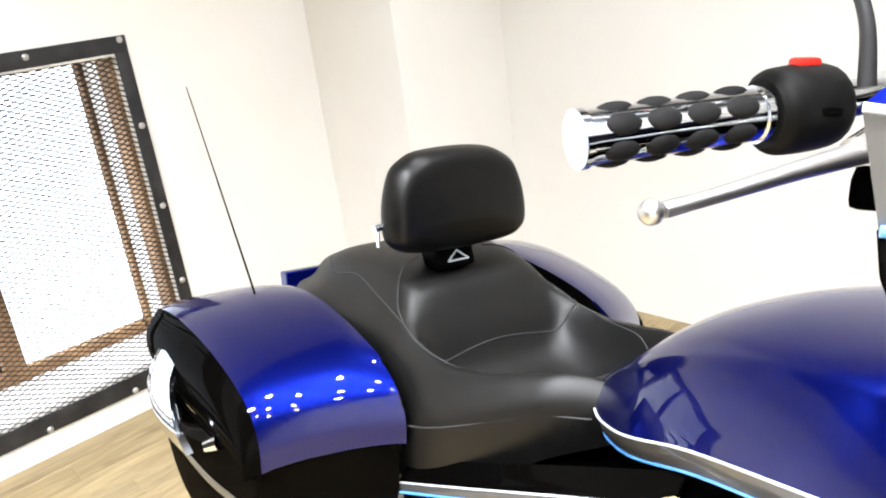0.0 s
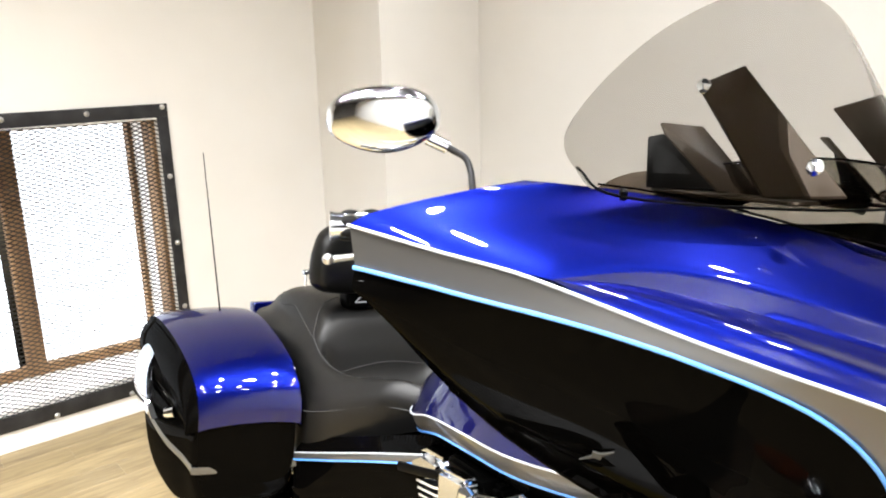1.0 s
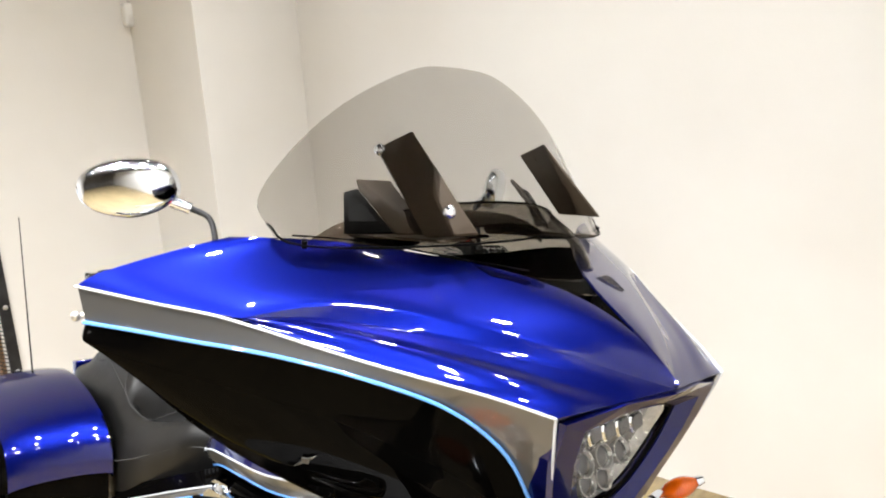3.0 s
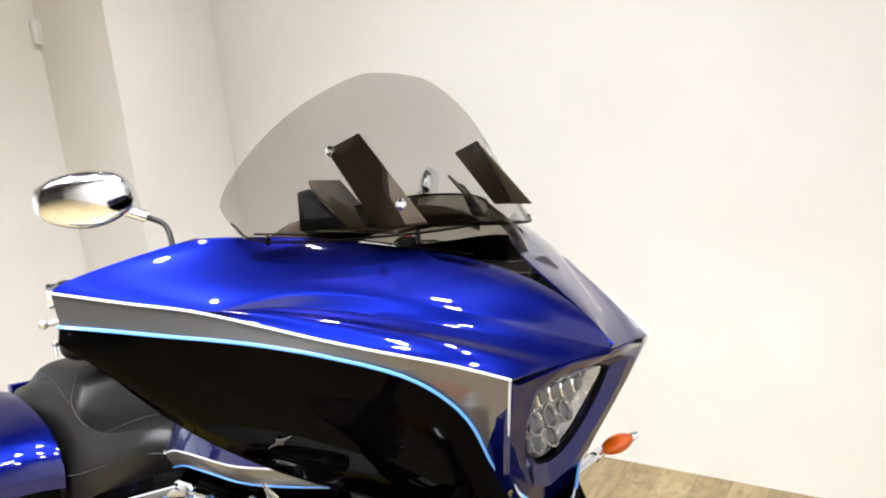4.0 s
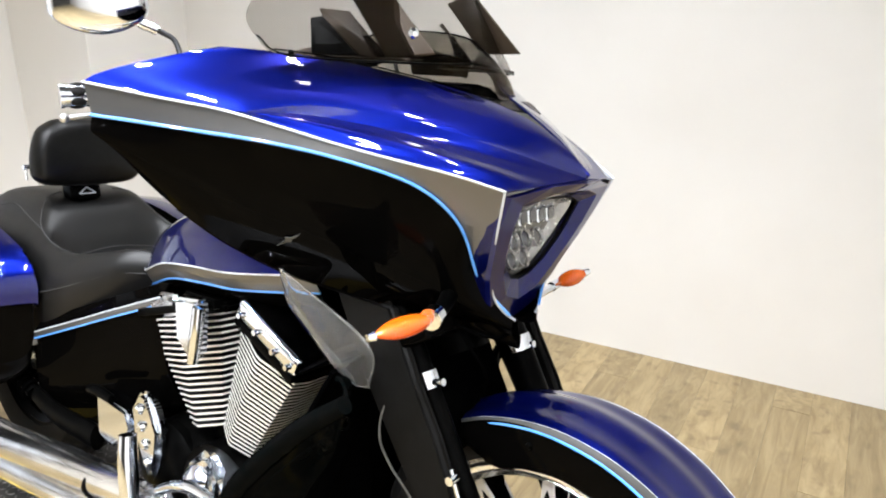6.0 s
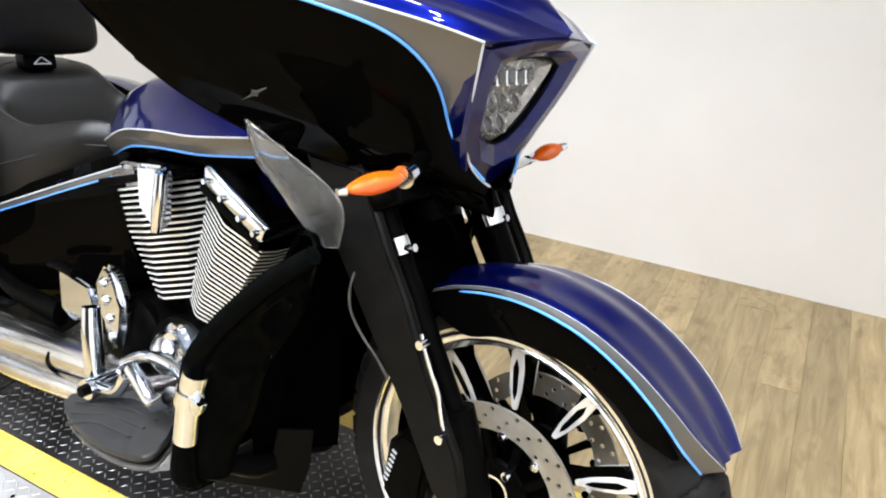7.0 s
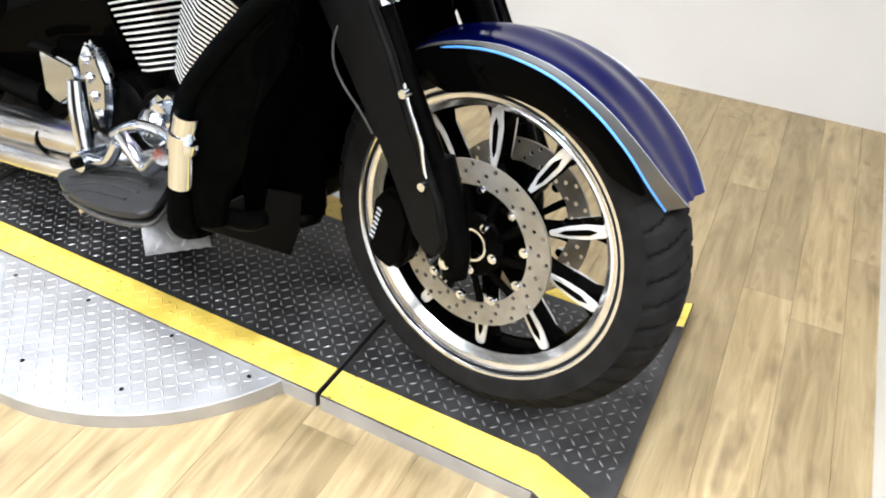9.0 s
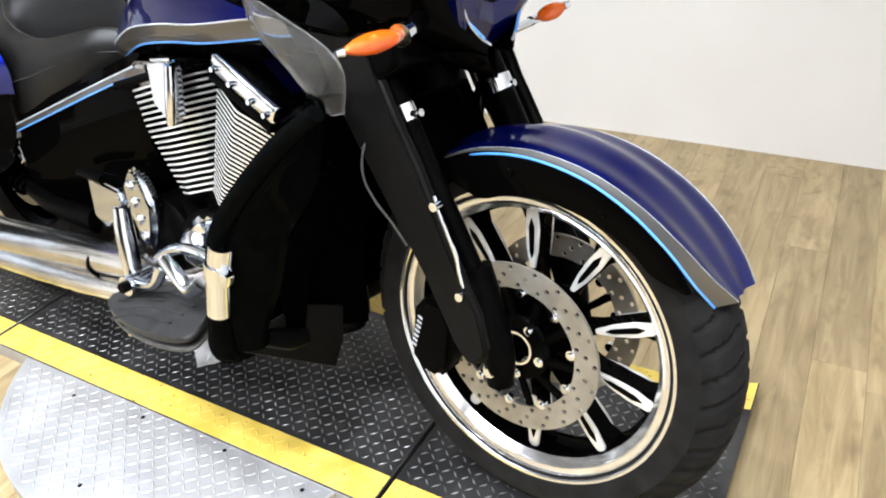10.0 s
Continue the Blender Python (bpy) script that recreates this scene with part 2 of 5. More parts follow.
def smooth_path(points, n, closed=False):
    """Catmull-Rom through the points, n steps between neighbours."""
    p = [np.array(q, float) for q in points]
    k = len(p)
    out = []
    for i in range(k if closed else k - 1):
        a, b, c, d = (p[(i + j) % k] if closed else p[min(max(i + j, 0), k - 1)] for j in (-1, 0, 1, 2))
        if not closed and i == 0:
            a = 2 * b - c
        if not closed and i == k - 2:
            d = 2 * c - b
        for s in range(n):
            t = s / n
            out.append(0.5 * (2 * b + (c - a) * t + (2 * a - 5 * b + 4 * c - d) * t * t + (3 * b - a - 3 * c + d) * t ** 3))
    if not closed:
        out.append(p[-1])
    return out


def tube(points, radius, seg=12, steps=6, caps=True, smooth=True, flat=1.0):
    """A bent tube through the points; radius a number or one for each point."""
    r = [radius] * len(points) if not hasattr(radius, "__len__") else list(radius)
    rows = [(*q, rr) for q, rr in zip(points, r)]
    rows = smooth_path(rows, steps) if smooth and len(rows) > 2 else [np.array(q, float) for q in rows]
    bm = bmesh.new()
    rings, up = [], None
    for i, q in enumerate(rows):
        a, b = rows[max(i - 1, 0)], rows[min(i + 1, len(rows) - 1)]
        d = Vector(b[:3] - a[:3]).normalized()
        if up is None:
            up = Vector((0, 0, 1)) if abs(d.z) < 0.9 else Vector((1, 0, 0))
        side = d.cross(up).normalized()
        up = side.cross(d).normalized()
        rings.append([bm.verts.new(Vector(q[:3]) + (side * math.cos(2 * math.pi * j / seg) * flat + up * math.sin(2 * math.pi * j / seg)) * float(q[3])) for j in range(seg)])
    for u, v in zip(rings, rings[1:]):
        for j in range(seg):
            bm.faces.new((u[j], u[(j + 1) % seg], v[(j + 1) % seg], v[j]))
    if caps:
        bm.faces.new(rings[0][::-1])
        bm.faces.new(rings[-1])
    return bm


def lathe(profile, seg=48, m=None, closed=False, axis="Y"):
    """Turns (radius, along) pairs round an axis."""
    bm = bmesh.new()
    rings = []
    for r, a in profile:
        ring = []
        for j in range(seg):
            w = 2 * math.pi * j / seg
            c, s = r * math.cos(w), r * math.sin(w)
            ring.append(bm.verts.new((c, a, s) if axis == "Y" else (c, s, a) if axis == "Z" else (a, c, s)))
        rings.append(ring)
    pairs = list(zip(rings, rings[1:])) + ([(rings[-1], rings[0])] if closed else [])
    for u, v in pairs:
        for j in range(seg):
            bm.faces.new((u[j], u[(j + 1) % seg], v[(j + 1) % seg], v[j]))
    bmesh.ops.remove_doubles(bm, verts=bm.verts, dist=1e-6)
    if m is not None:
        bmesh.ops.transform(bm, matrix=m, verts=bm.verts)
    return bm


def slab(outline, thick, m=None, bevel=0.0, seg=2):
    """A plate of that outline (x, z) and thickness along y, centred on y = 0."""
    bm = bmesh.new()
    f = bm.faces.new([bm.verts.new((x, -thick / 2, z)) for x, z in outline])
    ext = bmesh.ops.extrude_face_region(bm, geom=[f])
    bmesh.ops.translate(bm, vec=(0, thick, 0), verts=[v for v in ext["geom"] if isinstance(v, bmesh.types.BMVert)])
    if bevel:
        bmesh.ops.bevel(bm, geom=[e for e in bm.edges if e.is_manifold and e.calc_face_angle(0) > 0.6], offset=bevel, segments=seg, affect="EDGES")
    if m is not None:
        bmesh.ops.transform(bm, matrix=m, verts=bm.verts)
    return bm


def skin(rows, nu=5, nv=5, thick=0.0, closed=False, mirror=False):
    """A smooth sheet through rows of points (each row the same count). Thickness is laid on the inner side."""
    cols = [smooth_path(r, nv, closed) for r in rows]
    grid = [smooth_path([c[j] for c in cols], nu) for j in range(len(cols[0]))]
    return sheet(grid, thick, closed, mirror)


def sheet(grid, thick=0.0, closed=False, mirror=False):
    """A sheet through a grid of points."""
    bm = bmesh.new()
    vs = [[bm.verts.new(p) for p in line] for line in grid]
    k = len(vs)
    for j in range(k if closed else k - 1):
        for i in range(len(vs[0]) - 1):
            a, b, c, d = vs[j][i], vs[(j + 1) % k][i], vs[(j + 1) % k][i + 1], vs[j][i + 1]
            bm.faces.new((a, b, c, d))
    if thick:
        bmesh.ops.recalc_face_normals(bm, faces=bm.faces)
        bmesh.ops.solidify(bm, geom=bm.faces[:], thickness=thick)
    if mirror:
        g = bmesh.ops.duplicate(bm, geom=bm.verts[:] + bm.edges[:] + bm.faces[:])["geom"]
        bmesh.ops.scale(bm, vec=(1, -1, 1), verts=[v for v in g if isinstance(v, bmesh.types.BMVert)])
        bmesh.ops.remove_doubles(bm, verts=bm.verts, dist=2e-4)
    return bm


# ---- room ----
X0, X1, Y0, Y1, ZF, ZC = -2.93, 0.77, -6.0, 1.70, -0.04, 3.1
TH = 0.12


def structure(name, bm, material, label, category, smooth=False):
    return tagged(part(name, bm, material, None, label, smooth), label, category, kind="structure")


# floor bed under the planks
structure("floor", span((X0 - TH, Y0 - TH, -0.16), (X1 + TH, Y1 + TH, ZF - 0.012)), TIMBER, "brown vinyl plank floor of the showroom", "floor")
structure("ceiling", span((X0 - TH, Y0 - TH, ZC), (X1 + TH, Y1 + TH, ZC + 0.12)), CEIL, "plain unseen showroom ceiling, dark for dim reflections", "ceiling")
structure("wall_north", span((X0 - TH, Y1, -0.16), (X1 + TH, Y1 + TH, ZC)), WALL, "plain white painted wall beside the platform", "wall")
structure("wall_east", span((X1, Y0, -0.16), (X1 + TH, Y1, ZC)), WALL, "plain white painted wall in front of the motorcycle", "wall")

# window wall: pieces round the opening
WY0, WY1, WZ0, WZ1 = -0.95, 0.425, 0.095, 1.135
DEPTH = 0.34
wall = join(
    span((X0 - DEPTH, Y0, -0.16), (X0, WY0, ZC)),
    span((X0 - DEPTH, WY1, -0.16), (X0, Y1, ZC)),
    span((X0 - DEPTH, WY0, -0.16), (X0, WY1, WZ0)),
    span((X0 - DEPTH, WY0, WZ1), (X0, WY1, ZC)),
)
structure("wall_west", wall, WALL, "cream painted wall with a low meshed window", "wall")
structure("wall_column", span((X0 + 0.001, 1.165, -0.16), (-2.445, Y1 - 0.001, ZC)), WALL, "boxed-out cream corner of the wall", "wall column")

# Added wall out of view; its dark colour keeps reflections dim.
structure("wall_south", span((X0 - TH, Y0 - TH, -0.16), (X1 + TH, Y0, ZC)), DARKWALL, "unseen wall closing off the showroom, dark for dim reflections", "wall")

# low window with expanded metal guard
win = tagged(thing("window_1", "low window behind a bolted black expanded-metal guard", "window"), kind="structure")
fo = 0.05
yo0, yo1, zo0, zo1 = WY0 - fo, WY1 + fo, WZ0 - fo - 0.008, WZ1 + fo - 0.005
part("frame_rail", span((X0 + 0.001, yo0, zo1 - 0.05), (X0 + 0.012, yo1, zo1), 0.002), FRAME, win)
part("frame_rail", span((X0 + 0.001, yo0, zo0), (X0 + 0.012, yo1, zo0 + 0.06), 0.002), FRAME, win)
part("frame_stile", span((X0 + 0.001, yo1 - 0.042, zo0 + 0.06), (X0 + 0.011, yo1, zo1 - 0.05), 0.002), FRAME, win)
part("frame_stile", span((X0 + 0.001, yo0, zo0 + 0.06), (X0 + 0.011, yo0 + 0.042, zo1 - 0.05), 0.002), FRAME, win)
part("light_strip", span((X0 + 0.012, yo0 + 0.03, zo1 - 0.058), (X0 + 0.02, yo1 - 0.05, zo1 - 0.05), 0.001), BRUSHED, win, "bright metal edge of the guard")
bolt_spots = [(yo1 - 0.02, zo1 - 0.012 - 0.27 * i) for i in range(4)] + [(yo1 - 0.02 - 0.28 * i, zo1 - 0.02) for i in range(1, 5)] + [(yo1 - 0.274 - 0.28 * i, zo0 + 0.012) for i in range(4)]
bolt_mesh = None
for y, z in bolt_spots:
    if bolt_mesh is None:
        ob = part("bolt", lathe([(0.0, 0.006), (0.006, 0.0055), (0.01, 0.002), (0.0105, 0.0)], 14, axis="X"), BOLT, win)
        bolt_mesh = ob.data
    else:
        ob = new("bolt", bolt_mesh)
        ob.parent = win
    ob.location = (X0 + 0.0125, y, z)
# timber lining of the reveal
part("reveal_board", span((X0 - 0.10, WY1 - 0.022, WZ0 + 0.02), (X0 - 0.002, WY1 - 0.002, WZ1 - 0.02), 0.003), TIMBER, win, "rough brown timber jamb")
part("reveal_board", span((X0 - 0.30, WY0 + 0.002, WZ0 + 0.02), (X0 - 0.002, WY0 + 0.022, WZ1 - 0.02), 0.003), TIMBER, win)
part("reveal_head", span((X0 - 0.30, WY0, WZ1 - 0.018), (X0 - 0.002, WY1, WZ1 - 0.002), 0.003), TIMBER, win)
part("window_sill", span((X0 - 0.31, WY0 + 0.002, WZ0 + 0.002), (X0 - 0.002, WY1 - 0.002, WZ0 + 0.02), 0.003), TRIM, win)
xg = X0 - 0.31
for y in (WY1 + 0.008, -0.052, -0.92):
    w = 0.026 if y > 0.3 else 0.04
    part("window_mullion", span((xg - 0.02, y - w, WZ0 + 0.02), (xg + 0.035, y + w - 0.012, WZ1 - 0.018), 0.003), TIMBER, win, "brown wooden mullion")
part("window_rail", span((xg - 0.02, WY0 + 0.03, WZ0 + 0.02), (xg + 0.03, WY1 - 0.03, WZ0 + 0.06), 0.003), TIMBER, win)
for ya, yb in ((-0.045, WY1 - 0.02), (-0.88, -0.12)):
    part("pane", span((xg - 0.012, ya, WZ0 + 0.06), (xg - 0.006, yb, WZ1 - 0.02)), PANE, win, "bright daylight pane")


def expanded_mesh(y0, y1, z0, z1, pitch_y, pitch_z, strand):
    """Diamond mesh of flat strands."""
    bm = bmesh.new()
    ny, nz = int((y1 - y0) / pitch_y), int((z1 - z0) / (pitch_z / 2))
    for j in range(nz):
        for i in range(ny + 1):
            y = y0 + i * pitch_y + (pitch_y / 2 if j % 2 else 0)
            z = z0 + j * pitch_z / 2
            for s in (-1, 1):
                a, b = Vector((0, y, z)), Vector((0, y + s * pitch_y / 2, z + pitch_z / 2))
                if not (y0 - 0.002 <= b.y <= y1 + 0.002):
                    continue
                n = Vector((0.004, 0, 0))
                w = Vector((-0.35, 0, 1)).normalized() * strand
                v = [bm.verts.new(p) for p in (a - w, b - w, b + w + n, a + w + n)]
                bm.faces.new(v)
    return bm


guard = part("mesh_guard", expanded_mesh(WY0, WY1, WZ0, WZ1, 0.036, 0.0165, 0.0025), FRAME, win, "black expanded metal mesh", False)
guard.location.x = X0 + 0.002
guard["kind"] = "stuff"
structure("baseboard", span((X0 + 0.001, Y0, ZF), (X0 + 0.012, 1.16, ZF + 0.052), 0.002), TRIM, "low white baseboard under the window", "baseboard")

# small white device high on the wall
dev = thing("wall_sensor", "small white plastic sensor fixed to the wall", "sensor", pose(X0, 1.155, 1.76))
part("housing", box(0.035, 0.05, 0.1, pose(0.0175, 0, 0), 0.012, 3), AMP, dev)
part("sensor_window", box(0.006, 0.026, 0.03, pose(0.036, 0, -0.018), 0.002), TRIM, dev, "milky white lens")

# ---- platform under the motorcycle ----
PL = pose(0, 0, 0, 0, 0, -1.7)
YI, YO, YFI, YFO, XE, XF = -0.137, -0.213, 0.30, 0.385, 0.356, 0.205


def lozenges(inside, x0, x1, y0, y1, z, pitch=0.0205, size=0.0094, wide=0.0019, high=0.0012):
    """Raised tread marks in alternate directions."""
    verts, faces = [], []
    nx, ny = int((x1 - x0) / pitch) + 1, int((y1 - y0) / pitch) + 1
    for i in range(nx):
        for j in range(ny):
            x, y = x0 + i * pitch, y0 + j * pitch
            if not inside(x, y):
                continue
            w = radians(45 if (i + j) % 2 else -45)
            c, s = math.cos(w), math.sin(w)
            k = len(verts)
            for u, v, h in ((-size, 0, 0), (0, -wide, 0), (size, 0, 0), (0, wide, 0), (-size * 0.5, 0, high), (size * 0.5, 0, high)):
                verts.append((x + u * c - v * s, y + u * s + v * c, z + h))
            faces += [(k, k + 1, k + 4), (k + 1, k + 5, k + 4), (k + 1, k + 2, k + 5), (k + 2, k + 3, k + 5), (k + 3, k + 4, k + 5), (k + 3, k, k + 4)]
    return verts, faces


def stuff_mesh(name, data, material, parent, label):
    me = bpy.data.meshes.new(name)
    me.from_pydata(data[0], [], data[1])
    me.materials.append(material)
    ob = new(name, me)
    ob.parent = parent
    return tagged(ob, label, kind="stuff")


def flat(outline, z0, z1, bevel=0.002):
    bm = bmesh.new()
    f = bm.faces.new([bm.verts.new((x, y, z0)) for x, y in outline])
    e = bmesh.ops.extrude_face_region(bm, geom=[f])
    bmesh.ops.translate(bm, vec=(0, 0, z1 - z0), verts=[v for v in e["geom"] if isinstance(v, bmesh.types.BMVert)])
    if bevel:
        bmesh.ops.bevel(bm, geom=bm.edges[:], offset=bevel, segments=1, affect="EDGES")
    return bm


lift = thing("lift_platform", "dark diamond-plate motorcycle platform with yellow edges", "platform", PL)
CUTS = (-1.8, -1.385, -0.2245)
part("deck_plate", flat([(CUTS[0], YO), (CUTS[1] - 0.004, YO), (CUTS[1] - 0.004, YFO), (CUTS[0], YFO)], ZF, 0), DPLATE, lift)
part("deck_plate", flat([(CUTS[1] + 0.004, YO), (CUTS[2] - 0.004, YO), (CUTS[2] - 0.004, YFO), (CUTS[1] + 0.004, YFO)], ZF, 0), DPLATE, lift)
part("deck_plate", flat([(CUTS[2] + 0.004, YO), (XF + 0.02, YO), (XE, YO - 0.06), (XE, YFO + 0.06), (XF + 0.02, YFO), (CUTS[2] + 0.004, YFO)], ZF, 0), DPLATE, lift)
T = 0.0006
for xa, xb in ((CUTS[0], CUTS[1] - 0.006), (CUTS[1] + 0.006, CUTS[2] - 0.006)):
    part("yellow_edge", flat([(xa, YO + 0.002), (xb, YO + 0.002), (xb, YI), (xa, YI)], 0, T, 0), YELLOW, lift, "yellow painted border", False)
    part("yellow_edge", flat([(xa, YFI), (xb, YFI), (xb, YFO - 0.002), (xa, YFO - 0.002)], 0, T, 0), YELLOW, lift, "yellow painted border", False)
part("yellow_edge", flat([(CUTS[2] + 0.006, YO + 0.002), (XF + 0.02, YO + 0.002), (XE - 0.002, YO - 0.055), (XE - 0.002, YI - 0.05), (XF, YI), (CUTS[2] + 0.006, YI)], 0, T, 0), YELLOW, lift, "yellow painted border", False)
part("yellow_edge", flat([(CUTS[2] + 0.006, YFI), (XF, YFI), (XE - 0.002, YFI + 0.05), (XE - 0.002, YFO + 0.055), (XF + 0.02, YFO - 0.002), (CUTS[2] + 0.006, YFO - 0.002)], 0, T, 0), YELLOW, lift, "yellow painted border", False)

for xa, xb in ((CUTS[0], CUTS[1] - 0.006), (CUTS[1] + 0.006, CUTS[2] - 0.006), (CUTS[2] + 0.006, XF + 0.018)):
    part("deck_skirt", span((xa, YO - 0.002, ZF), (xb, YO - 0.0002, -0.003)), APLATE, lift, "bare aluminium side of the deck", False)


def clear_of_slots(x):
    return all(abs(x - c) > 0.016 for c in CUTS)


stuff_mesh("tread_relief", lozenges(lambda x, y: YI + 0.012 < y < YFI - 0.012 and clear_of_slots(x), -1.78, XE - 0.015, YI, YFI, 0.0), DLOZ, lift, "raised steel tread marks")
stuff_mesh("tread_relief", lozenges(lambda x, y: (YO + 0.012 < y < YI - 0.008 or YFI + 0.01 < y < YFO - 0.01) and clear_of_slots(x), -1.78, XF, YO + 0.011, YFO, T, high=0.001), YELLOW, lift, "painted tread marks")

CX, CY, CR = -0.776, 0.034, 0.519
disc = thing("turntable_disc", "round aluminium tread-plate disc under the platform", "turntable", pose(CX, CY, 0))
part("disc_plate", lathe([(0, -0.004), (CR - 0.002, -0.004), (CR, -0.006), (CR, ZF)], 128, axis="Z"), APLATE, disc)
stuff_mesh("tread_relief", lozenges(lambda x, y: x * x + y * y < (CR - 0.015) ** 2 and y < -0.225 + (-0.03) * x, -CR, CR, -CR, 0, -0.004, high=0.0008), APLATE, disc, "raised tread marks")
screw = None
for x, y in ((-0.046, -0.245), (0.187, -0.245), (0.398, -0.262), (0.205, -0.405), (-0.02, -0.44), (-0.25, -0.26)):
    if screw is None:
        ob = part("screw", lathe([(0, 0.0015), (0.004, 0.0012), (0.005, 0)], 10, axis="Z"), SATIN, disc)
        screw = ob.data
    else:
        ob = new("screw", screw)
        ob.parent = disc
    ob.location = (x, y, -0.004)


# small tread-plate bracket standing on the deck
bracket = thing("deck_bracket", "small bent aluminium tread-plate bracket on the deck", "bracket", pose(-0.822, -0.036, 0, 0, 0, 44))
slope = pose(0, 0, 0.001, 48, 0, 0)
part("sloped_plate", span((0, 0, 0), (0.15, 0.085, 0.003), 0.001), DLOZ, bracket).matrix_basis = slope
part("rear_plate", span((0, 0.0585, 0.0), (0.15, 0.0615, 0.062), 0.001), DLOZ, bracket)
stuff_mesh("tread_relief", ([(x + u * 0.7, z + w, 0.0034 if abs(u) > 0.004 else 0.0042) for x, z, f in ((0.03, 0.02, 1), (0.06, 0.04, -1), (0.09, 0.02, 1), (0.12, 0.04, -1)) for u, w in ((-0.012, -0.012 * f), (0.003, -0.003 * f), (0.012, 0.012 * f), (-0.003, 0.003 * f))], [(4 * k, 4 * k + 1, 4 * k + 2, 4 * k + 3) for k in range(4)]), APLATE, bracket, "raised tread relief").matrix_basis = slope

# ---- motorcycle: x forward, y to its left, z up, leaning on its stand ----
bike = thing("motorcycle", "deep blue and black touring motorcycle parked on the platform", "motorcycle", pose(0.019, -0.07, 0, -8.0, 0, -10.2))
WZ = 0.352
HUB = Vector((-0.013, 0.028, 0.004))
WHEEL = pose(HUB.x, HUB.y, WZ + HUB.z)


def tyre(radius, half, bead, seg=360, grooves=46):
    """A tyre with slanted tread grooves sunk into its crown."""
    prof = []
    for i in range(33):
        w = -1 + i / 16
        y = half * math.sin(w * 1.45) / math.sin(1.45)
        if abs(w) < 0.72:
            r = radius - 0.036 * (abs(w) / 0.72) ** 2.2
        else:
            k = (abs(w) - 0.72) / 0.28
            r = radius - 0.036 - (radius - 0.036 - bead) * k ** 0.9
            y = math.copysign(half * (1.0 - 0.28 * max(0, k - 0.35) ** 1.5), w)
        prof.append((r, y, w))
    verts, faces = [], []
    for j in range(seg):
        a = 2 * math.pi * j / seg
        for r, y, w in prof:
            g = (a / (2 * math.pi) * grooves + 1.1 * abs(w) * (1 if w > 0 else 1)) + (0.5 if w > 0 else 0)
            sunk = 0.007 if 0.08 < abs(w) < 0.74 and (g % 1) < 0.19 else 0.0
            verts.append(((r - sunk) * math.cos(a), y, (r - sunk) * math.sin(a)))
    n = len(prof)
    for j in range(seg):
        for i in range(n - 1):
            k, l = j * n, ((j + 1) % seg) * n
            faces.append((k + i, k + i + 1, l + i + 1, l + i))
    me = bpy.data.meshes.new("tyre")
    me.from_pydata(verts, [], faces)
    bm = bmesh.new()
    bm.from_mesh(me)
    bpy.data.meshes.remove(me)
    return bm


def drilled_disc(r0, r1, thick, cells=60, rows=3):
    """A brake disc with two staggered rings of holes."""
    bm = bmesh.new()
    for i in range(cells):
        for j in range(rows):
            a0, a1 = 2 * math.pi * i / cells, 2 * math.pi * (i + 1) / cells
            b0, b1 = r0 + (r1 - r0) * j / rows, r0 + (r1 - r0) * (j + 1) / rows
            am, bmid = (a0 + a1) / 2, (b0 + b1) / 2
            ring = [(a0, b0), (am, b0), (a1, b0), (a1, bmid), (a1, b1), (am, b1), (a0, b1), (a0, bmid)]
            out = [bm.verts.new((r * math.cos(a), 0, r * math.sin(a))) for a, r in ring]
            if (i + j) % 3 == 0:
                hr = (b1 - b0) * 0.31
                cx, cz = bmid * math.cos(am), bmid * math.sin(am)
                inn = []
                for a, r in ring:
                    v = Vector((r * math.cos(a) - cx, 0, r * math.sin(a) - cz)).normalized() * hr
                    inn.append(bm.verts.new((cx + v.x, 0, cz + v.z)))
                for k in range(8):
                    bm.faces.new((out[k], out[(k + 1) % 8], inn[(k + 1) % 8], inn[k]))
            else:
                bm.faces.new(out)
    bmesh.ops.remove_doubles(bm, verts=bm.verts, dist=1e-5)
    bmesh.ops.recalc_face_normals(bm, faces=bm.faces)
    bmesh.ops.solidify(bm, geom=bm.faces[:], thickness=thick)
    return bm


def shared(name, mesh, parent, m):
    ob = new(name, mesh)
    ob.parent = parent
    ob.matrix_basis = m
    return ob


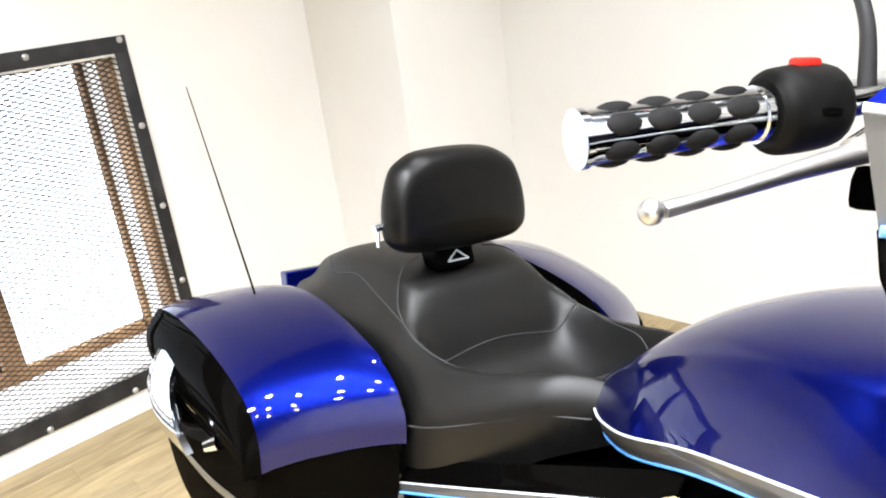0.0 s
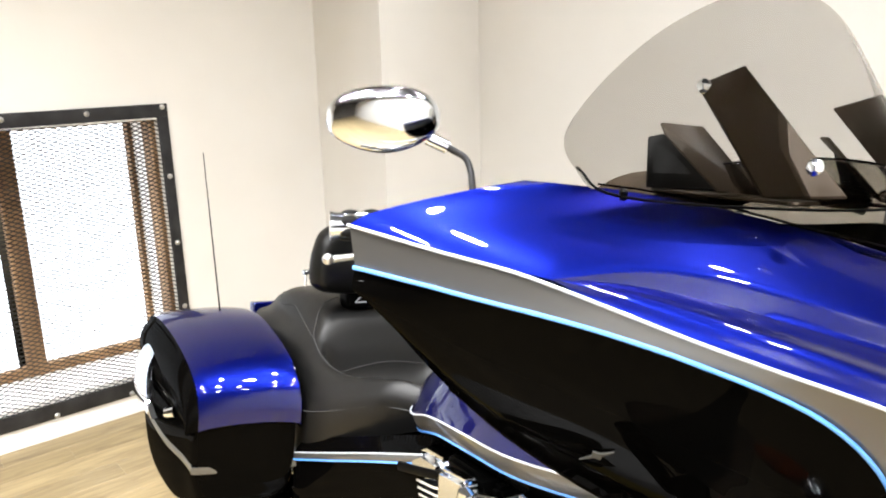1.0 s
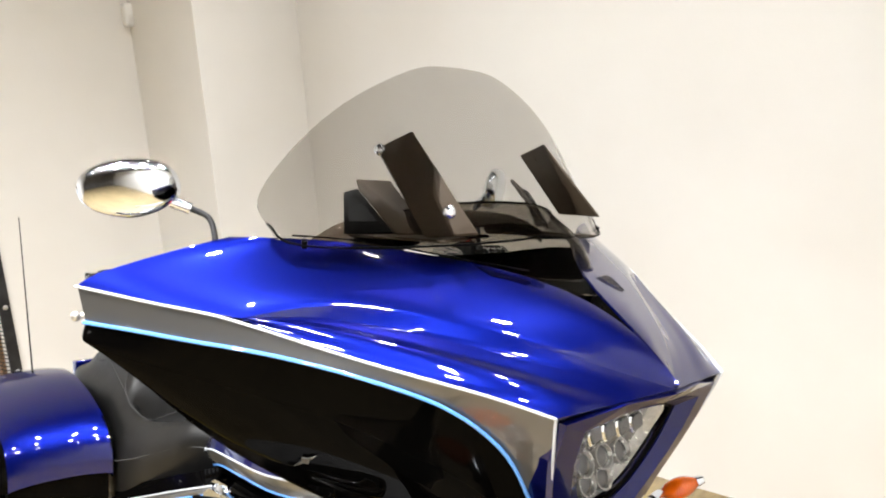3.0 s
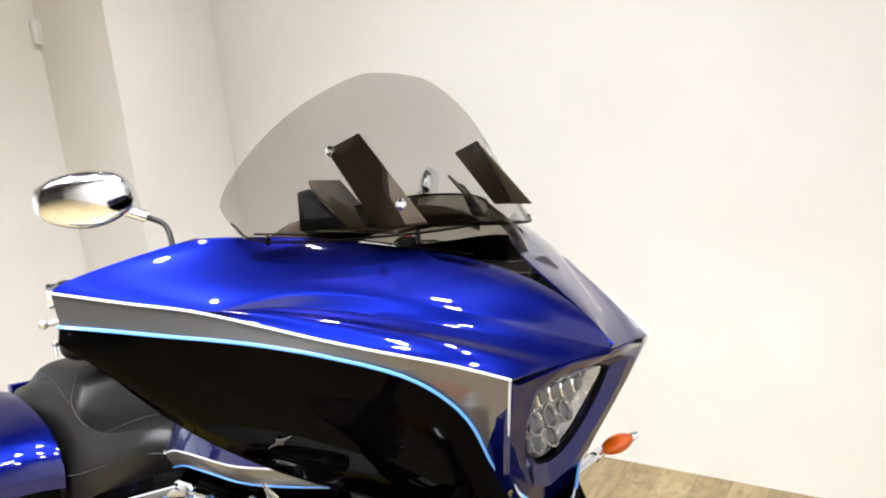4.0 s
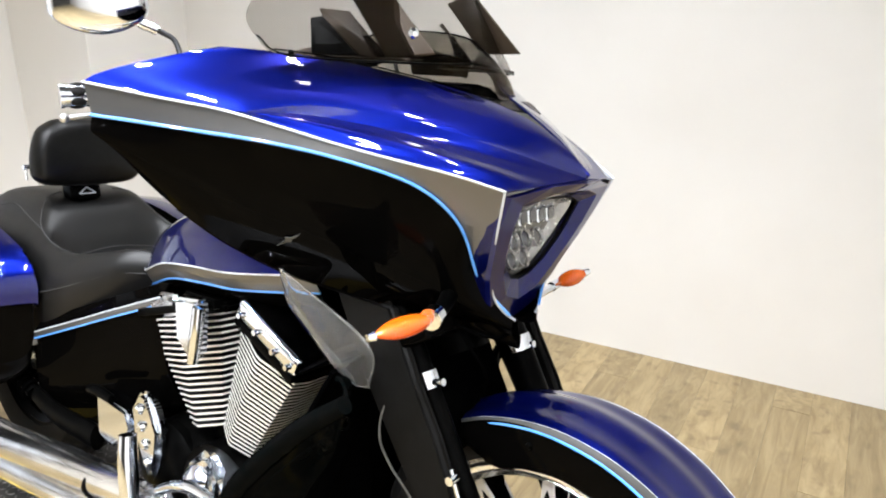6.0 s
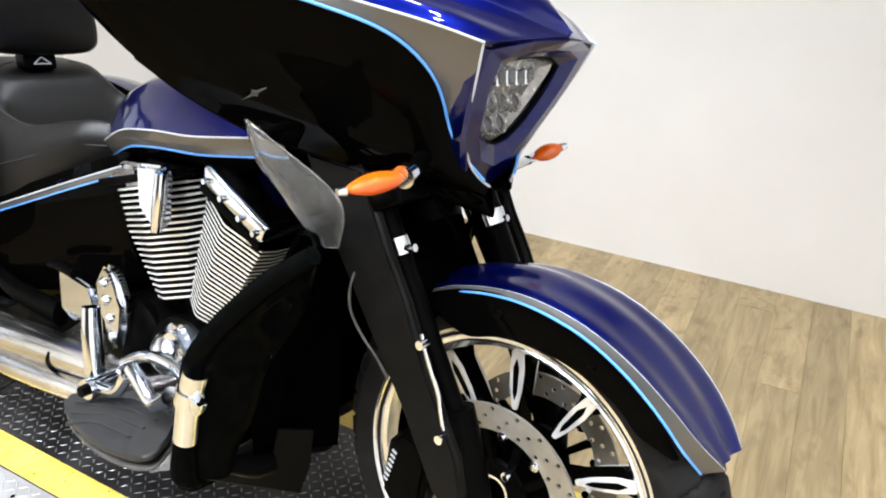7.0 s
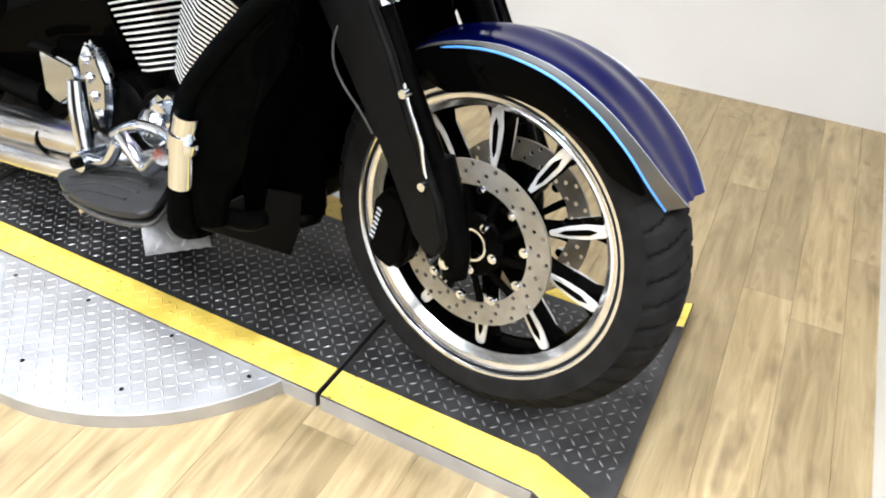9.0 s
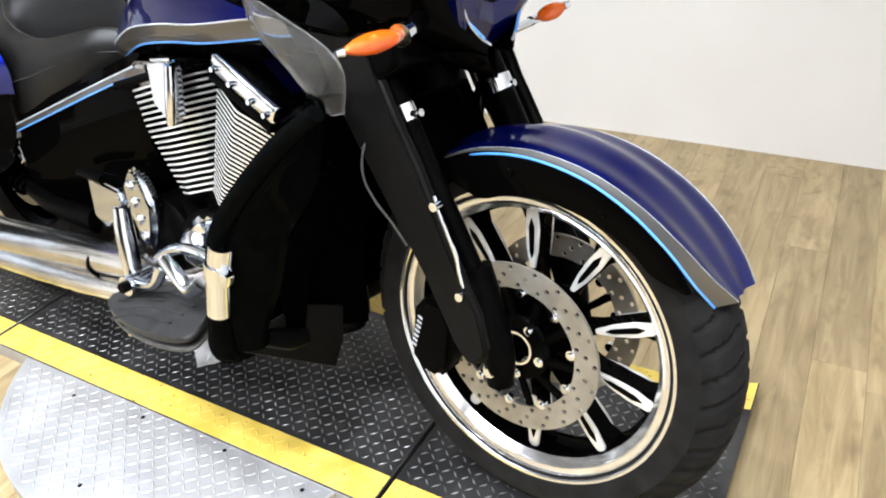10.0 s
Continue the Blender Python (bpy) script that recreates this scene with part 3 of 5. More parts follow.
def build_wheel(name, m, radius, half, bead, lip, rim_material, label):
    hub = part(name, lathe([(0.0, -0.05), (0.03, -0.05), (0.034, -0.045), (0.036, 0.045), (0.03, 0.05), (0.0, 0.05)], 32), SATIN, bike, label)
    hub.matrix_basis = m
    part("tyre", tyre(radius, half, bead), RUBBER, hub, "black treaded rubber tyre")
    w = half * 0.8
    part("rim_barrel", lathe([(lip - 0.006, -w + 0.002), (lip - 0.03, -w + 0.012), (lip - 0.036, -0.02), (lip - 0.042, 0), (lip - 0.036, 0.02), (lip - 0.03, w - 0.012), (lip - 0.006, w - 0.002), (lip - 0.002, w - 0.01), (lip - 0.02, 0), (lip - 0.002, -w + 0.01)], 96, closed=True), BLACK, hub, "gloss black rim barrel")
    for s in (-1, 1):
        part("rim_lip", lathe([(lip - 0.034, s * (w - 0.016)), (lip - 0.026, s * (w - 0.006)), (lip - 0.022, s * (w - 0.001)), (lip - 0.019, s * (w - 0.003)), (lip - 0.012, s * (w - 0.001)), (lip - 0.010, s * (w + 0.003)), (lip - 0.007, s * (w + 0.001)), (lip - 0.002, s * (w + 0.008)), (lip + 0.003, s * (w + 0.008)), (lip + 0.003, s * (w + 0.002)), (lip - 0.006, s * (w - 0.008))], 128, closed=True), rim_material, hub, "rim lip")
    spoke = finish(slab([(0.03, -0.018), (0.12, -0.008), (0.20, -0.014), (lip - 0.03, -0.03), (lip - 0.03, 0.03), (0.20, 0.014), (0.12, 0.008), (0.03, 0.018)], 0.042, None, 0.004), "spoke", BLACK)
    face = finish(slab([(0.122, -0.004), (0.155, -0.0100), (0.190, -0.0125), (0.222, -0.010), (lip - 0.026, 0), (0.222, 0.010), (0.190, 0.0125), (0.155, 0.0100), (0.122, 0.004)], 0.006, None, 0.0012), "polished_face", RIMLIP)
    slot = finish(slab([(0.140, 0), (0.152, -0.0040), (0.195, -0.0052), (0.210, 0), (0.195, 0.0052), (0.152, 0.0040)], 0.002, None, 0.0), "slot", SATIN)
    for i in range(10):
        turn = pose(0, 0, 0, 0, 36 * i + 12, 0)
        shared("spoke", spoke, hub, turn)
        for s in (-1, 1):
            shared("polished_face", face, hub, turn @ pose(0, s * 0.022, 0))
            shared("spoke_slot", slot, hub, turn @ pose(0, s * 0.0255, 0))
    for s in (-1, 1):
        d = part("brake_disc", drilled_disc(0.108, 0.15, 0.005), ROTOR, hub, "drilled steel brake disc", False)
        d.location.y = s * 0.074
        carrier = lathe([(0.03, -0.004), (0.055, -0.004), (0.06, 0.0), (0.055, 0.004), (0.03, 0.004)], 40, closed=True)
        c = part("disc_carrier", carrier, SATIN, hub)
        c.location.y = s * 0.072
        snap = part("hub_ring", lathe([(0.0265, -0.002), (0.0305, -0.002), (0.0305, 0.002), (0.0265, 0.002)], 36, closed=True), CHROME, hub, "bright ring round the axle")
        snap.location.y = s * 0.078
        arm = finish(slab([(0.045, -0.014), (0.1, -0.007), (0.112, -0.007), (0.112, 0.007), (0.1, 0.007), (0.045, -0.002)], 0.007, None, 0.0015), "carrier_arm", SATIN)
        bob = finish(lathe([(0, 0.008), (0.0045, 0.008), (0.005, 0.004), (0.0085, 0.004), (0.0085, -0.004), (0, -0.004)], 16), "disc_bolt", CHROME)
        for i in range(10):
            shared("carrier_arm", arm, hub, pose(0, s * 0.072, 0, 0, 36 * i, 0))
            shared("disc_bolt", bob, hub, pose(0, 0, 0, 0, 36 * i + 20, 0) @ pose(0.104, s * 0.0775, 0, 0, 0, 0 if s > 0 else 180))
        for i in range(5):
            shared("hub_bolt", bob, hub, pose(0, 0, 0, 0, 72 * i + 10, 0) @ pose(0.046, s * 0.0775, 0, 0, 0, 0 if s > 0 else 180))
    return hub


build_wheel("front_wheel", WHEEL, 0.346, 0.064, 0.253, 0.262, LIP, "black cast wheel with polished spoke faces and a bright rim")
# Rear rim lip is black instead of polished, so that it looks shaded.
build_wheel("rear_wheel", pose(-1.62, 0, 0.325), 0.325, 0.09, 0.22, 0.232, SATIN, "black cast rear wheel, its rim lip blackened for shade")

# front fender: turned about the axle
def polar(theta, r, y):
    a = radians(theta)
    return (HUB.x + r * math.cos(a), HUB.y + y, WZ + HUB.z + r * math.sin(a))


TH_F = (126, 112, 98, 86, 73, 60, 48, 38, 30.5)
CROWN = (0.350, 0.354, 0.355, 0.355, 0.354, 0.353, 0.353, 0.356, 0.362)
ST_TOP = (0.334, 0.334, 0.336, 0.339, 0.342, 0.345, 0.350, 0.357, 0.366)
ST_BOT = (0.329, 0.327, 0.327, 0.328, 0.330, 0.331, 0.332, 0.332, 0.333)
HALF = (0.060, 0.072, 0.076, 0.077, 0.077, 0.076, 0.072, 0.060, 0.036)


def fender_row(i, side):
    t, c, s, h = TH_F[i], CROWN[i], ST_TOP[i], HALF[i]
    return [polar(t, c - 0.001, 0), polar(t, c - 0.006 - (c - s) * 0.16, side * h * 0.45), polar(t, c - (c - s) * 0.66, side * h * 0.80), polar(t, s, side * h)]


f_top = [fender_row(i, -1)[::-1] + fender_row(i, 1)[1:] for i in range(len(TH_F))]
fender = part("front_fender", skin(f_top, 6, 4, 0.003), BLUE, bike, "deep blue front fender")
for s in (-1, 1):
    band = [[polar(TH_F[i], ST_TOP[i] + 0.0006, s * (HALF[i] + 0.0012)), polar(TH_F[i], (ST_TOP[i] + ST_BOT[i]) / 2, s * (HALF[i] + 0.004)), polar(TH_F[i], ST_BOT[i], s * (HALF[i] + 0.006))] for i in range(len(TH_F))]
    part("fender_stripe", skin(band, 6, 3, 0.002), SILVER, fender, "silver stripe with blue pinstripe")
    part("pinstripe", tube([polar(TH_F[i], ST_BOT[i], s * (HALF[i] + 0.0062)) for i in range(len(TH_F))], 0.0020, 8, 6), SKY_PIN, fender, "light blue pinstripe")
    part("pinstripe", tube([polar(TH_F[i], ST_TOP[i], s * HALF[i]) for i in range(len(TH_F))], 0.0007, 8, 6), WHITE_PIN, fender)
    th = (120, 110, 98, 86, 74, 62, 53, 45, 37)
    low = (0.300, 0.258, 0.262, 0.269, 0.275, 0.283, 0.288, 0.291, 0.322)
    rows = [[polar(t, 0.331, s * 0.081), polar(t, (0.331 + q) / 2, s * 0.083), polar(t, q, s * 0.081)] for t, q in zip(th, low)]
    part("fender_side", skin(rows, 5, 3, 0.004), BLACK, fender, "gloss black fender bracket")
    for t in (96, 66):
        part("screw", lathe([(0, 0.004), (0.004, 0.0035), (0.0055, 0.0)], 12, pose(*polar(t, 0.303, s * 0.085), 0, 0, 180 if s < 0 else 0)), SATIN, fender)

# fork
RAKE = math.atan2(0.083, 0.131)
for s in (-1, 1):
    y = s * 0.122 + 0.004
    ax_pt, up = Vector((0.0, y, WZ)), Vector((-math.sin(RAKE), 0, math.cos(RAKE)))
    leg = part("fork_leg", tube([Vector((-0.036, y, 0.475)), Vector((-0.142, y, 0.64)), Vector((-0.352, y, 0.97))], 0.0165 if s < 0 else 0.027, 20, 1, smooth=False), SATIN, bike, "black fork tube")
    part("fork_lower", tube([Vector((0.004, y, WZ - 0.02)), Vector((-0.004, y, WZ + 0.03)), Vector((-0.03, y, 0.455)), Vector((-0.055, y, 0.52))], [0.022, 0.026, 0.027, 0.024], 20, 5), SATIN, leg, "satin black fork foot")
    part("axle_bolt", lathe([(0, 0.014), (0.008, 0.014), (0.009, 0.010), (0.014, 0.010), (0.016, 0.006), (0.016, -0.01), (0, -0.01)], 24, pose(-0.004, y + s * 0.010, WZ + 0.006, 0, 0, 0 if s > 0 else 180)), CHROME, leg, "bright axle nut")
    c = Vector((-0.197, y, 0.727))
    part("fork_clamp", tube([c - up * 0.013, c + up * 0.013], 0.0195 if s < 0 else 0.0295, 20, 1, smooth=False), CHROME, leg, "chrome fork clamp")
    part("clamp_bolt", tube([c + Vector((0.018, s * 0.004, 0.004)), c + Vector((0.034, s * 0.004, 0.010))], 0.006, 10, 1, smooth=False), CHROME, leg)
    gy = -0.143 if s < 0 else 0.195
    outline = [(-0.375, 0.84), (-0.293, 0.701), (-0.229, 0.615), (-0.135, 0.492), (-0.068, 0.388), (-0.04, 0.362), (-0.018, 0.366), (0.0, 0.398), (-0.021, 0.462), (-0.085, 0.56), (-0.142, 0.665), (-0.189, 0.735), (-0.25, 0.84)]
    part("fork_guard", slab(outline, 0.022, pose(0, gy, 0), 0.009, 3), FORKGREY, leg, "wide charcoal fork guard")
    part("brake_line", tube([(-0.112, s * 0.152, 0.628), (-0.098, s * 0.155, 0.60), (-0.07, s * 0.154, 0.55), (-0.062, s * 0.152, 0.52), (-0.055, s * 0.150, 0.495)], 0.0032, 8), CHROME, leg, "chrome brake line")
    for q in ((-0.105, 0.616), (-0.052, 0.485)):
        part("line_fitting", lathe([(0, 0.010), (0.005, 0.010), (0.007, 0.005), (0.007, -0.01), (0, -0.01)], 14, pose(q[0], s * 0.155, q[1])), CHROME, leg)
    part("brake_hose", tube([(-0.235, s * 0.135, 0.72), (-0.248, s * 0.155, 0.672), (-0.241, s * 0.165, 0.63), (-0.217, s * 0.165, 0.596), (-0.185, s * 0.16, 0.564), (-0.165, s * 0.15, 0.53)], 0.0020, 8, 5), GREYFLAP, leg, "grey brake hose")
    part("brake_caliper", slab([(-0.19, 0.30), (-0.165, 0.275), (-0.13, 0.27), (-0.105, 0.30), (-0.10, 0.38), (-0.12, 0.42), (-0.16, 0.425), (-0.185, 0.39)], 0.05, pose(0, s * 0.085, 0), 0.01, 3), SATIN, leg, "black brake caliper")
    for k in range(7):
        part("caliper_mark", box(0.010, 0.001, 0.004, pose(-0.178 + 0.002 * k, s * 0.1115, 0.325 + 0.0095 * k, 0, 25, 0)), WHITE_PIN, leg)

# ---- fairing ----
def plate(corners, thick, bevel=0.0015):
    """A flat bracket through its corners."""
    c = [Vector(q) for q in corners]
    n = (c[1] - c[0]).cross(c[2] - c[0]).normalized() * thick
    bm = bmesh.new()
    a = [bm.verts.new(q) for q in c]
    b = [bm.verts.new(q + n) for q in c]
    bm.faces.new(a)
    bm.faces.new(b[::-1])
    for i in range(len(c)):
        bm.faces.new((a[i], a[(i + 1) % len(c)], b[(i + 1) % len(c)], b[i]))
    if bevel:
        bmesh.ops.bevel(bm, geom=bm.edges[:], offset=bevel, segments=1, affect="EDGES")
    return bm


def mirrored(rows, s):
    return [[(p[0], p[1] * (-s), p[2]) for p in r] for r in rows]


def between(a, b, k, push=(0, 0, 0)):
    return tuple(a[i] + (b[i] - a[i]) * k + push[i] for i in range(3))


S_LINE = [(-0.52, -0.472, 1.128), (-0.437, -0.413, 1.117), (-0.376, -0.369, 1.110), (-0.316, -0.325, 1.096), (-0.252, -0.279, 1.080), (-0.19, -0.235, 1.067), (-0.129, -0.191, 1.055), (-0.074, -0.151, 1.040)]
B_LINE = [(-0.512, -0.466, 1.087), (-0.46, -0.43, 1.084), (-0.40, -0.39, 1.080), (-0.32, -0.333, 1.074), (-0.24, -0.273, 1.060), (-0.17, -0.208, 1.033), (-0.139, -0.15, 0.980), (-0.138, -0.093, 0.896), (-0.112, -0.031, 0.831)]
E_LINE = [(-0.513, -0.449, 1.061), (-0.506, -0.41, 1.013), (-0.485, -0.359, 0.959), (-0.45, -0.305, 0.913), (-0.397, -0.239, 0.870), (-0.33, -0.19, 0.850), (-0.26, -0.13, 0.828), (-0.19, -0.075, 0.818), (-0.13, -0.012, 0.812)]
F_LINE = [(-0.074, -0.151, 1.040), (-0.088, -0.135, 0.996), (-0.105, -0.114, 0.948), (-0.120, -0.094, 0.908), (-0.126, -0.068, 0.867), (-0.120, -0.045, 0.842), (-0.112, -0.026, 0.829)]

# crest: along the side to the nick, then up and forward to the nose
K_LINE = [(-0.352, -0.351, 1.109), (-0.320, -0.290, 1.124), (-0.262, -0.222, 1.121), (-0.203, -0.168, 1.110), (-0.124, -0.098, 1.088), (-0.078, -0.050, 1.070), (-0.038, 0.0, 1.053)]
A_LINE = [S_LINE[0], S_LINE[1]] + K_LINE
T_LINE = [(-0.440, -0.325, 1.187), (-0.405, -0.262, 1.188), (-0.37, -0.217, 1.186), (-0.33, -0.170, 1.180), (-0.28, -0.108, 1.168), (-0.225, -0.040, 1.156), (-0.140, 0.0, 1.132), (-0.072, 0.0, 1.096), (-0.034, 0.0, 1.059)]
SWELL = (0.004, 0.007, 0.011, 0.011, 0.009, 0.007, 0.005, 0.002, 0.0)
LEVEL = (0.0, 0.0, 0.0, 0.03, 0.08, 0.18, 0.5, 0.8, 0.5)
G_LINE = [K_LINE[0], (-0.316, -0.325, 1.096), (-0.252, -0.279, 1.080), (-0.19, -0.235, 1.067), (-0.129, -0.191, 1.055), (-0.100, -0.169, 1.048), (-0.072, -0.150, 1.040)]
DIP = (0.0, 0.006, 0.009, 0.007, 0.004, 0.001, 0.0)


def eased(points, n, passes, keep=0):
    """A smooth line with its small waves evened out, true to its ends and to point keep."""
    line = np.array([tuple(p) for p in smooth_path(points, n)])
    pin = {0, len(line) - 1, keep * n}
    free = [i for i in range(len(line)) if i not in pin]
    for _ in range(passes):
        nxt = line.copy()
        nxt[1:-1] = 0.25 * line[:-2] + 0.5 * line[1:-1] + 0.25 * line[2:]
        line[free] = nxt[free]
    return line


N_TOP = 8
a_way, t_way = eased(A_LINE, N_TOP, 24, 2), eased(T_LINE, N_TOP, 100)
broad = eased(A_LINE, N_TOP, 500)
g_way, k_way = eased(G_LINE, N_TOP, 24), a_way[2 * N_TOP:2 * N_TOP + (len(G_LINE) - 1) * N_TOP + 1]
swell, level, dip = (eased([(v, 0, 0) for v in w], N_TOP, 24)[:, 0] for w in (SWELL, LEVEL, DIP))
edge_roll = 0.0065 * (1 - np.linspace(0, 1, len(a_way)) ** 4)
top_grid = []
for q in [0, 0.006, 0.015, 0.028, 0.045, 0.07, 0.11, 0.17] + [0.17 + 0.83 * (i + 1) / 18 for i in range(18)]:
    line = broad + (t_way - broad) * q + (a_way - broad) * (1 - q) ** 5
    roll = 1 - (1 - q) ** 16 - q
    line[:, 2] += (t_way - a_way)[:, 2] * level * q * (1 - q) + swell * 2.4 * q * (1 - q) + edge_roll * roll
    top_grid.append(line.tolist())
fairing = part("fairing", sheet(top_grid, 0.003, mirror=True), BLUE, bike, "deep blue wedge-shaped upper fairing")
lobe_grid = []
for i in range(17):
    q = i / 16
    line = g_way + (k_way - g_way) * q
    swing = math.sin(math.pi * min(1.0, q / 0.55)) ** 2 if q < 0.55 else 0.0
    sink = (max(0.0, q - 0.4) / 0.42) ** 1.5 if q < 0.82 else ((1 - q) / 0.18)
    grow = np.sin(np.pi * np.linspace(0, 1, len(line))) ** 0.5
    line += np.outer(grow * swing, (0.001, -0.003, 0.005))
    line[:, 2] -= dip * sink
    lobe_grid.append(line.tolist())
part("fairing_lobe", sheet(lobe_grid, 0.003, mirror=True), BLUE, fairing)
part("fairing_seal", tube([(x, y, z + 0.002) for x, y, z in T_LINE[1:6]], 0.0011, 8, 4), SATIN, fairing)
N_OUT = Vector((0.465, -0.725, -0.508))
for s in (-1, 1):
    rows = mirrored([[b, between(b, e, 0.35, N_OUT * 0.016), between(b, e, 0.7, N_OUT * 0.014), e] for b, e in zip(B_LINE, E_LINE)], s)
    panel = skin(rows, 5, 4, 0.003)
    panel_tree = BVHTree.FromBMesh(panel)
    part("fairing_side", panel, BLACK, fairing, "gloss black fairing side")
    out = Vector((N_OUT.x, -N_OUT.y * s, N_OUT.z)).normalized()
    spot = panel_tree.ray_cast(Vector((-0.326, 0.300 * s, 0.916)) + out * 0.1, -out)[0]
    if spot:
        along = (Vector((0.80, 0.52 * s, -0.14)) - out * Vector((0.80, 0.52 * s, -0.14)).dot(out)).normalized()
        side_way = out.cross(along)
        star = [(-0.028, 0.001), (-0.008, 0.002), (-0.001, 0.008), (0.005, 0.002), (0.024, -0.002), (0.005, -0.003), (-0.001, -0.008), (-0.007, -0.002)]
        part("side_badge", plate([spot + out * 0.002 + along * (u * 0.85) + side_way * (v * 0.75) for u, v in star], 0.002, 0.0), GREYFLAP, fairing, "small bright star-shaped badge", False)
    # silver band: along the side, then down the front edge
    top = smooth_path(S_LINE, 8)
    front = smooth_path(F_LINE, 6)
    low = smooth_path(B_LINE, 8)
    k = 24
    rows = []
    # pair by share of the way, with the corner kept sharp
    n1 = len(top)
    cut = 44
    for i in range(k + 1):
        a = top[round((n1 - 1) * i / k)]
        b = low[round(cut * i / k)]
        rows.append([a, b])
    n2 = len(front)
    for i in range(1, 13):
        a = front[round((n2 - 1) * i / 12)]
        b = low[cut + round((len(low) - 1 - cut) * i / 12)]
        rows.append([a, b])
    bm = bmesh.new()
    va = [[bm.verts.new((p[0], p[1] * (-s), p[2])) for p in r] for r in rows]
    for u, v in zip(va, va[1:]):
        bm.faces.new((u[0], v[0], v[1], u[1]))
    part("fairing_stripe", bm, SILVER, fairing, "silver-grey swooping stripe")
    lift = Vector((0.002, 0.003 * s, 0))
    part("pinstripe", tube([Vector((p[0], p[1] * (-s), p[2])) + lift for p in low[::3]], 0.0022, 8, 2), SKY_PIN, fairing, "light blue pinstripe")
    part("pinstripe", tube([Vector((p[0], p[1] * (-s), p[2])) + lift for p in top[::4] + [top[-1]]], 0.0017, 8, 2), WHITE_PIN, fairing)
    part("pinstripe", tube([Vector((p[0], p[1] * (-s), p[2])) + lift for p in front[::2]], 0.0017, 8, 2), WHITE_PIN, fairing)

# nacelle round the headlight: half width, height and depth of its rim, then of the lamp
YN = 0.0
RIM_OUT = [(0.0, 1.050, -0.036), (0.070, 1.046, -0.052), (0.142, 1.032, -0.073), (0.136, 0.985, -0.090), (0.121, 0.945, -0.104), (0.101, 0.900, -0.120), (0.064, 0.836, -0.136), (0.0, 0.812, -0.142)]
LAMP = [(0.0, 1.019), (0.044, 1.017), (0.077, 1.005), (0.074, 0.968), (0.064, 0.938), (0.047, 0.908), (0.024, 0.891), (0.0, 0.886)]


def both_sides(half):
    return [(x, YN - y, z) for y, z, x in half] + [(x, YN + y, z) for y, z, x in half[-2:0:-1]]


def lamp_face(z):
    return -0.078 - 0.352 * (1.04 - z)


rim = both_sides(RIM_OUT)
lamp_ring = both_sides([(y, z, lamp_face(z)) for y, z in LAMP])


def mixed(k, dx, dz=0.0, grow=1.0):
    """A ring between the hood's rim (0) and the lamp's edge (1)."""
    mid = Vector((-0.1, YN, 0.94))
    out = []
    for a, b in zip(rim, lamp_ring):
        p = mid + (Vector(a).lerp(Vector(b), k) - mid) * grow
        out.append((p.x + dx, p.y, p.z + dz))
    return out


part("headlight_nacelle", skin([mixed(0, -0.040, 0, 1.02), mixed(0, -0.004, 0, 1.0), mixed(0.06, 0.003), mixed(0.55, 0.010), mixed(0.96, 0.002), mixed(1.0, -0.012)], 1, 1, closed=True), BLUE, bike, "blue faceted headlight surround", False)


def lamp_scaled(k, dx):
    return [(lamp_face(0.95 + (p[2] - 0.95) * k) + dx, YN + (p[1] - YN) * k, 0.95 + (p[2] - 0.95) * k) for p in lamp_ring]


hl = part("headlight", skin([lamp_scaled(1.0, -0.006), lamp_scaled(0.95, -0.012), lamp_scaled(0.86, -0.020), lamp_scaled(0.02, -0.022)], 1, 1, closed=True), BOWL, bike, "multi-cell headlight behind a clear lens", False)
bezel = [Vector(p) for p in lamp_scaled(1.01, -0.004)]
part("headlight_bezel", tube(bezel + [bezel[0]], 0.0045, 8, 3), SATIN, hl, "black bezel")
part("headlight_lens", skin([lamp_scaled(0.99, -0.003), lamp_scaled(0.6, 0.004), lamp_scaled(0.02, 0.007)], 3, 1, closed=True), GLASS, hl, "clear headlight lens").visible_shadow = False
# upper row of upright reflectors, three round cells and two below
for y in (-0.040, -0.014, 0.012, 0.038):
    part("reflector", slab([(-0.011, -0.012), (0.011, -0.012), (0.0125, 0.004), (0.010, 0.013), (-0.010, 0.013), (-0.0125, 0.004)], 0.007, pose(lamp_face(0.988) - 0.016, YN + y, 0.988, 0, -19, 90), 0.002, 1), CHROME, hl, "", False)
    part("reflector_shade", slab([(-0.008, -0.009), (0.008, -0.009), (0.009, 0.004), (0.007, 0.010), (-0.007, 0.010), (-0.009, 0.004)], 0.0015, pose(lamp_face(0.988) - 0.0118, YN + y, 0.988, 0, -19, 90), 0.0, 1), CELL, hl, "", False)
for y, z in ((-0.040, 0.945), (-0.006, 0.947), (0.030, 0.945), (-0.018, 0.912), (0.014, 0.912)):
    q = pose(lamp_face(z) - 0.020, YN + y, z, 0, -19, 0)
    part("lamp_cell", lathe([(0.0, 0.004), (0.010, 0.006), (0.0135, 0.012), (0.0155, 0.012), (0.016, 0.0)], 24, q, axis="X"), BOWL, hl)
    part("cell_lens", lathe([(0.0, 0.013), (0.007, 0.012), (0.012, 0.008)], 20, q, axis="X"), CELL, hl, "dark round projector lens")

# under-cowl between the two sides
rows = []
for e in E_LINE[2:]:
    z = e[2]
    rows.append([e, (e[0] + 0.01, e[1] * 0.5, z - 0.025), (e[0] + 0.015, 0, z - 0.035), (e[0] + 0.01, -e[1] * 0.5, z - 0.025), (e[0], -e[1], e[2])])
part("fairing_belly", skin(rows, 4, 4, 0.003), BLACK, fairing, "gloss black underside")
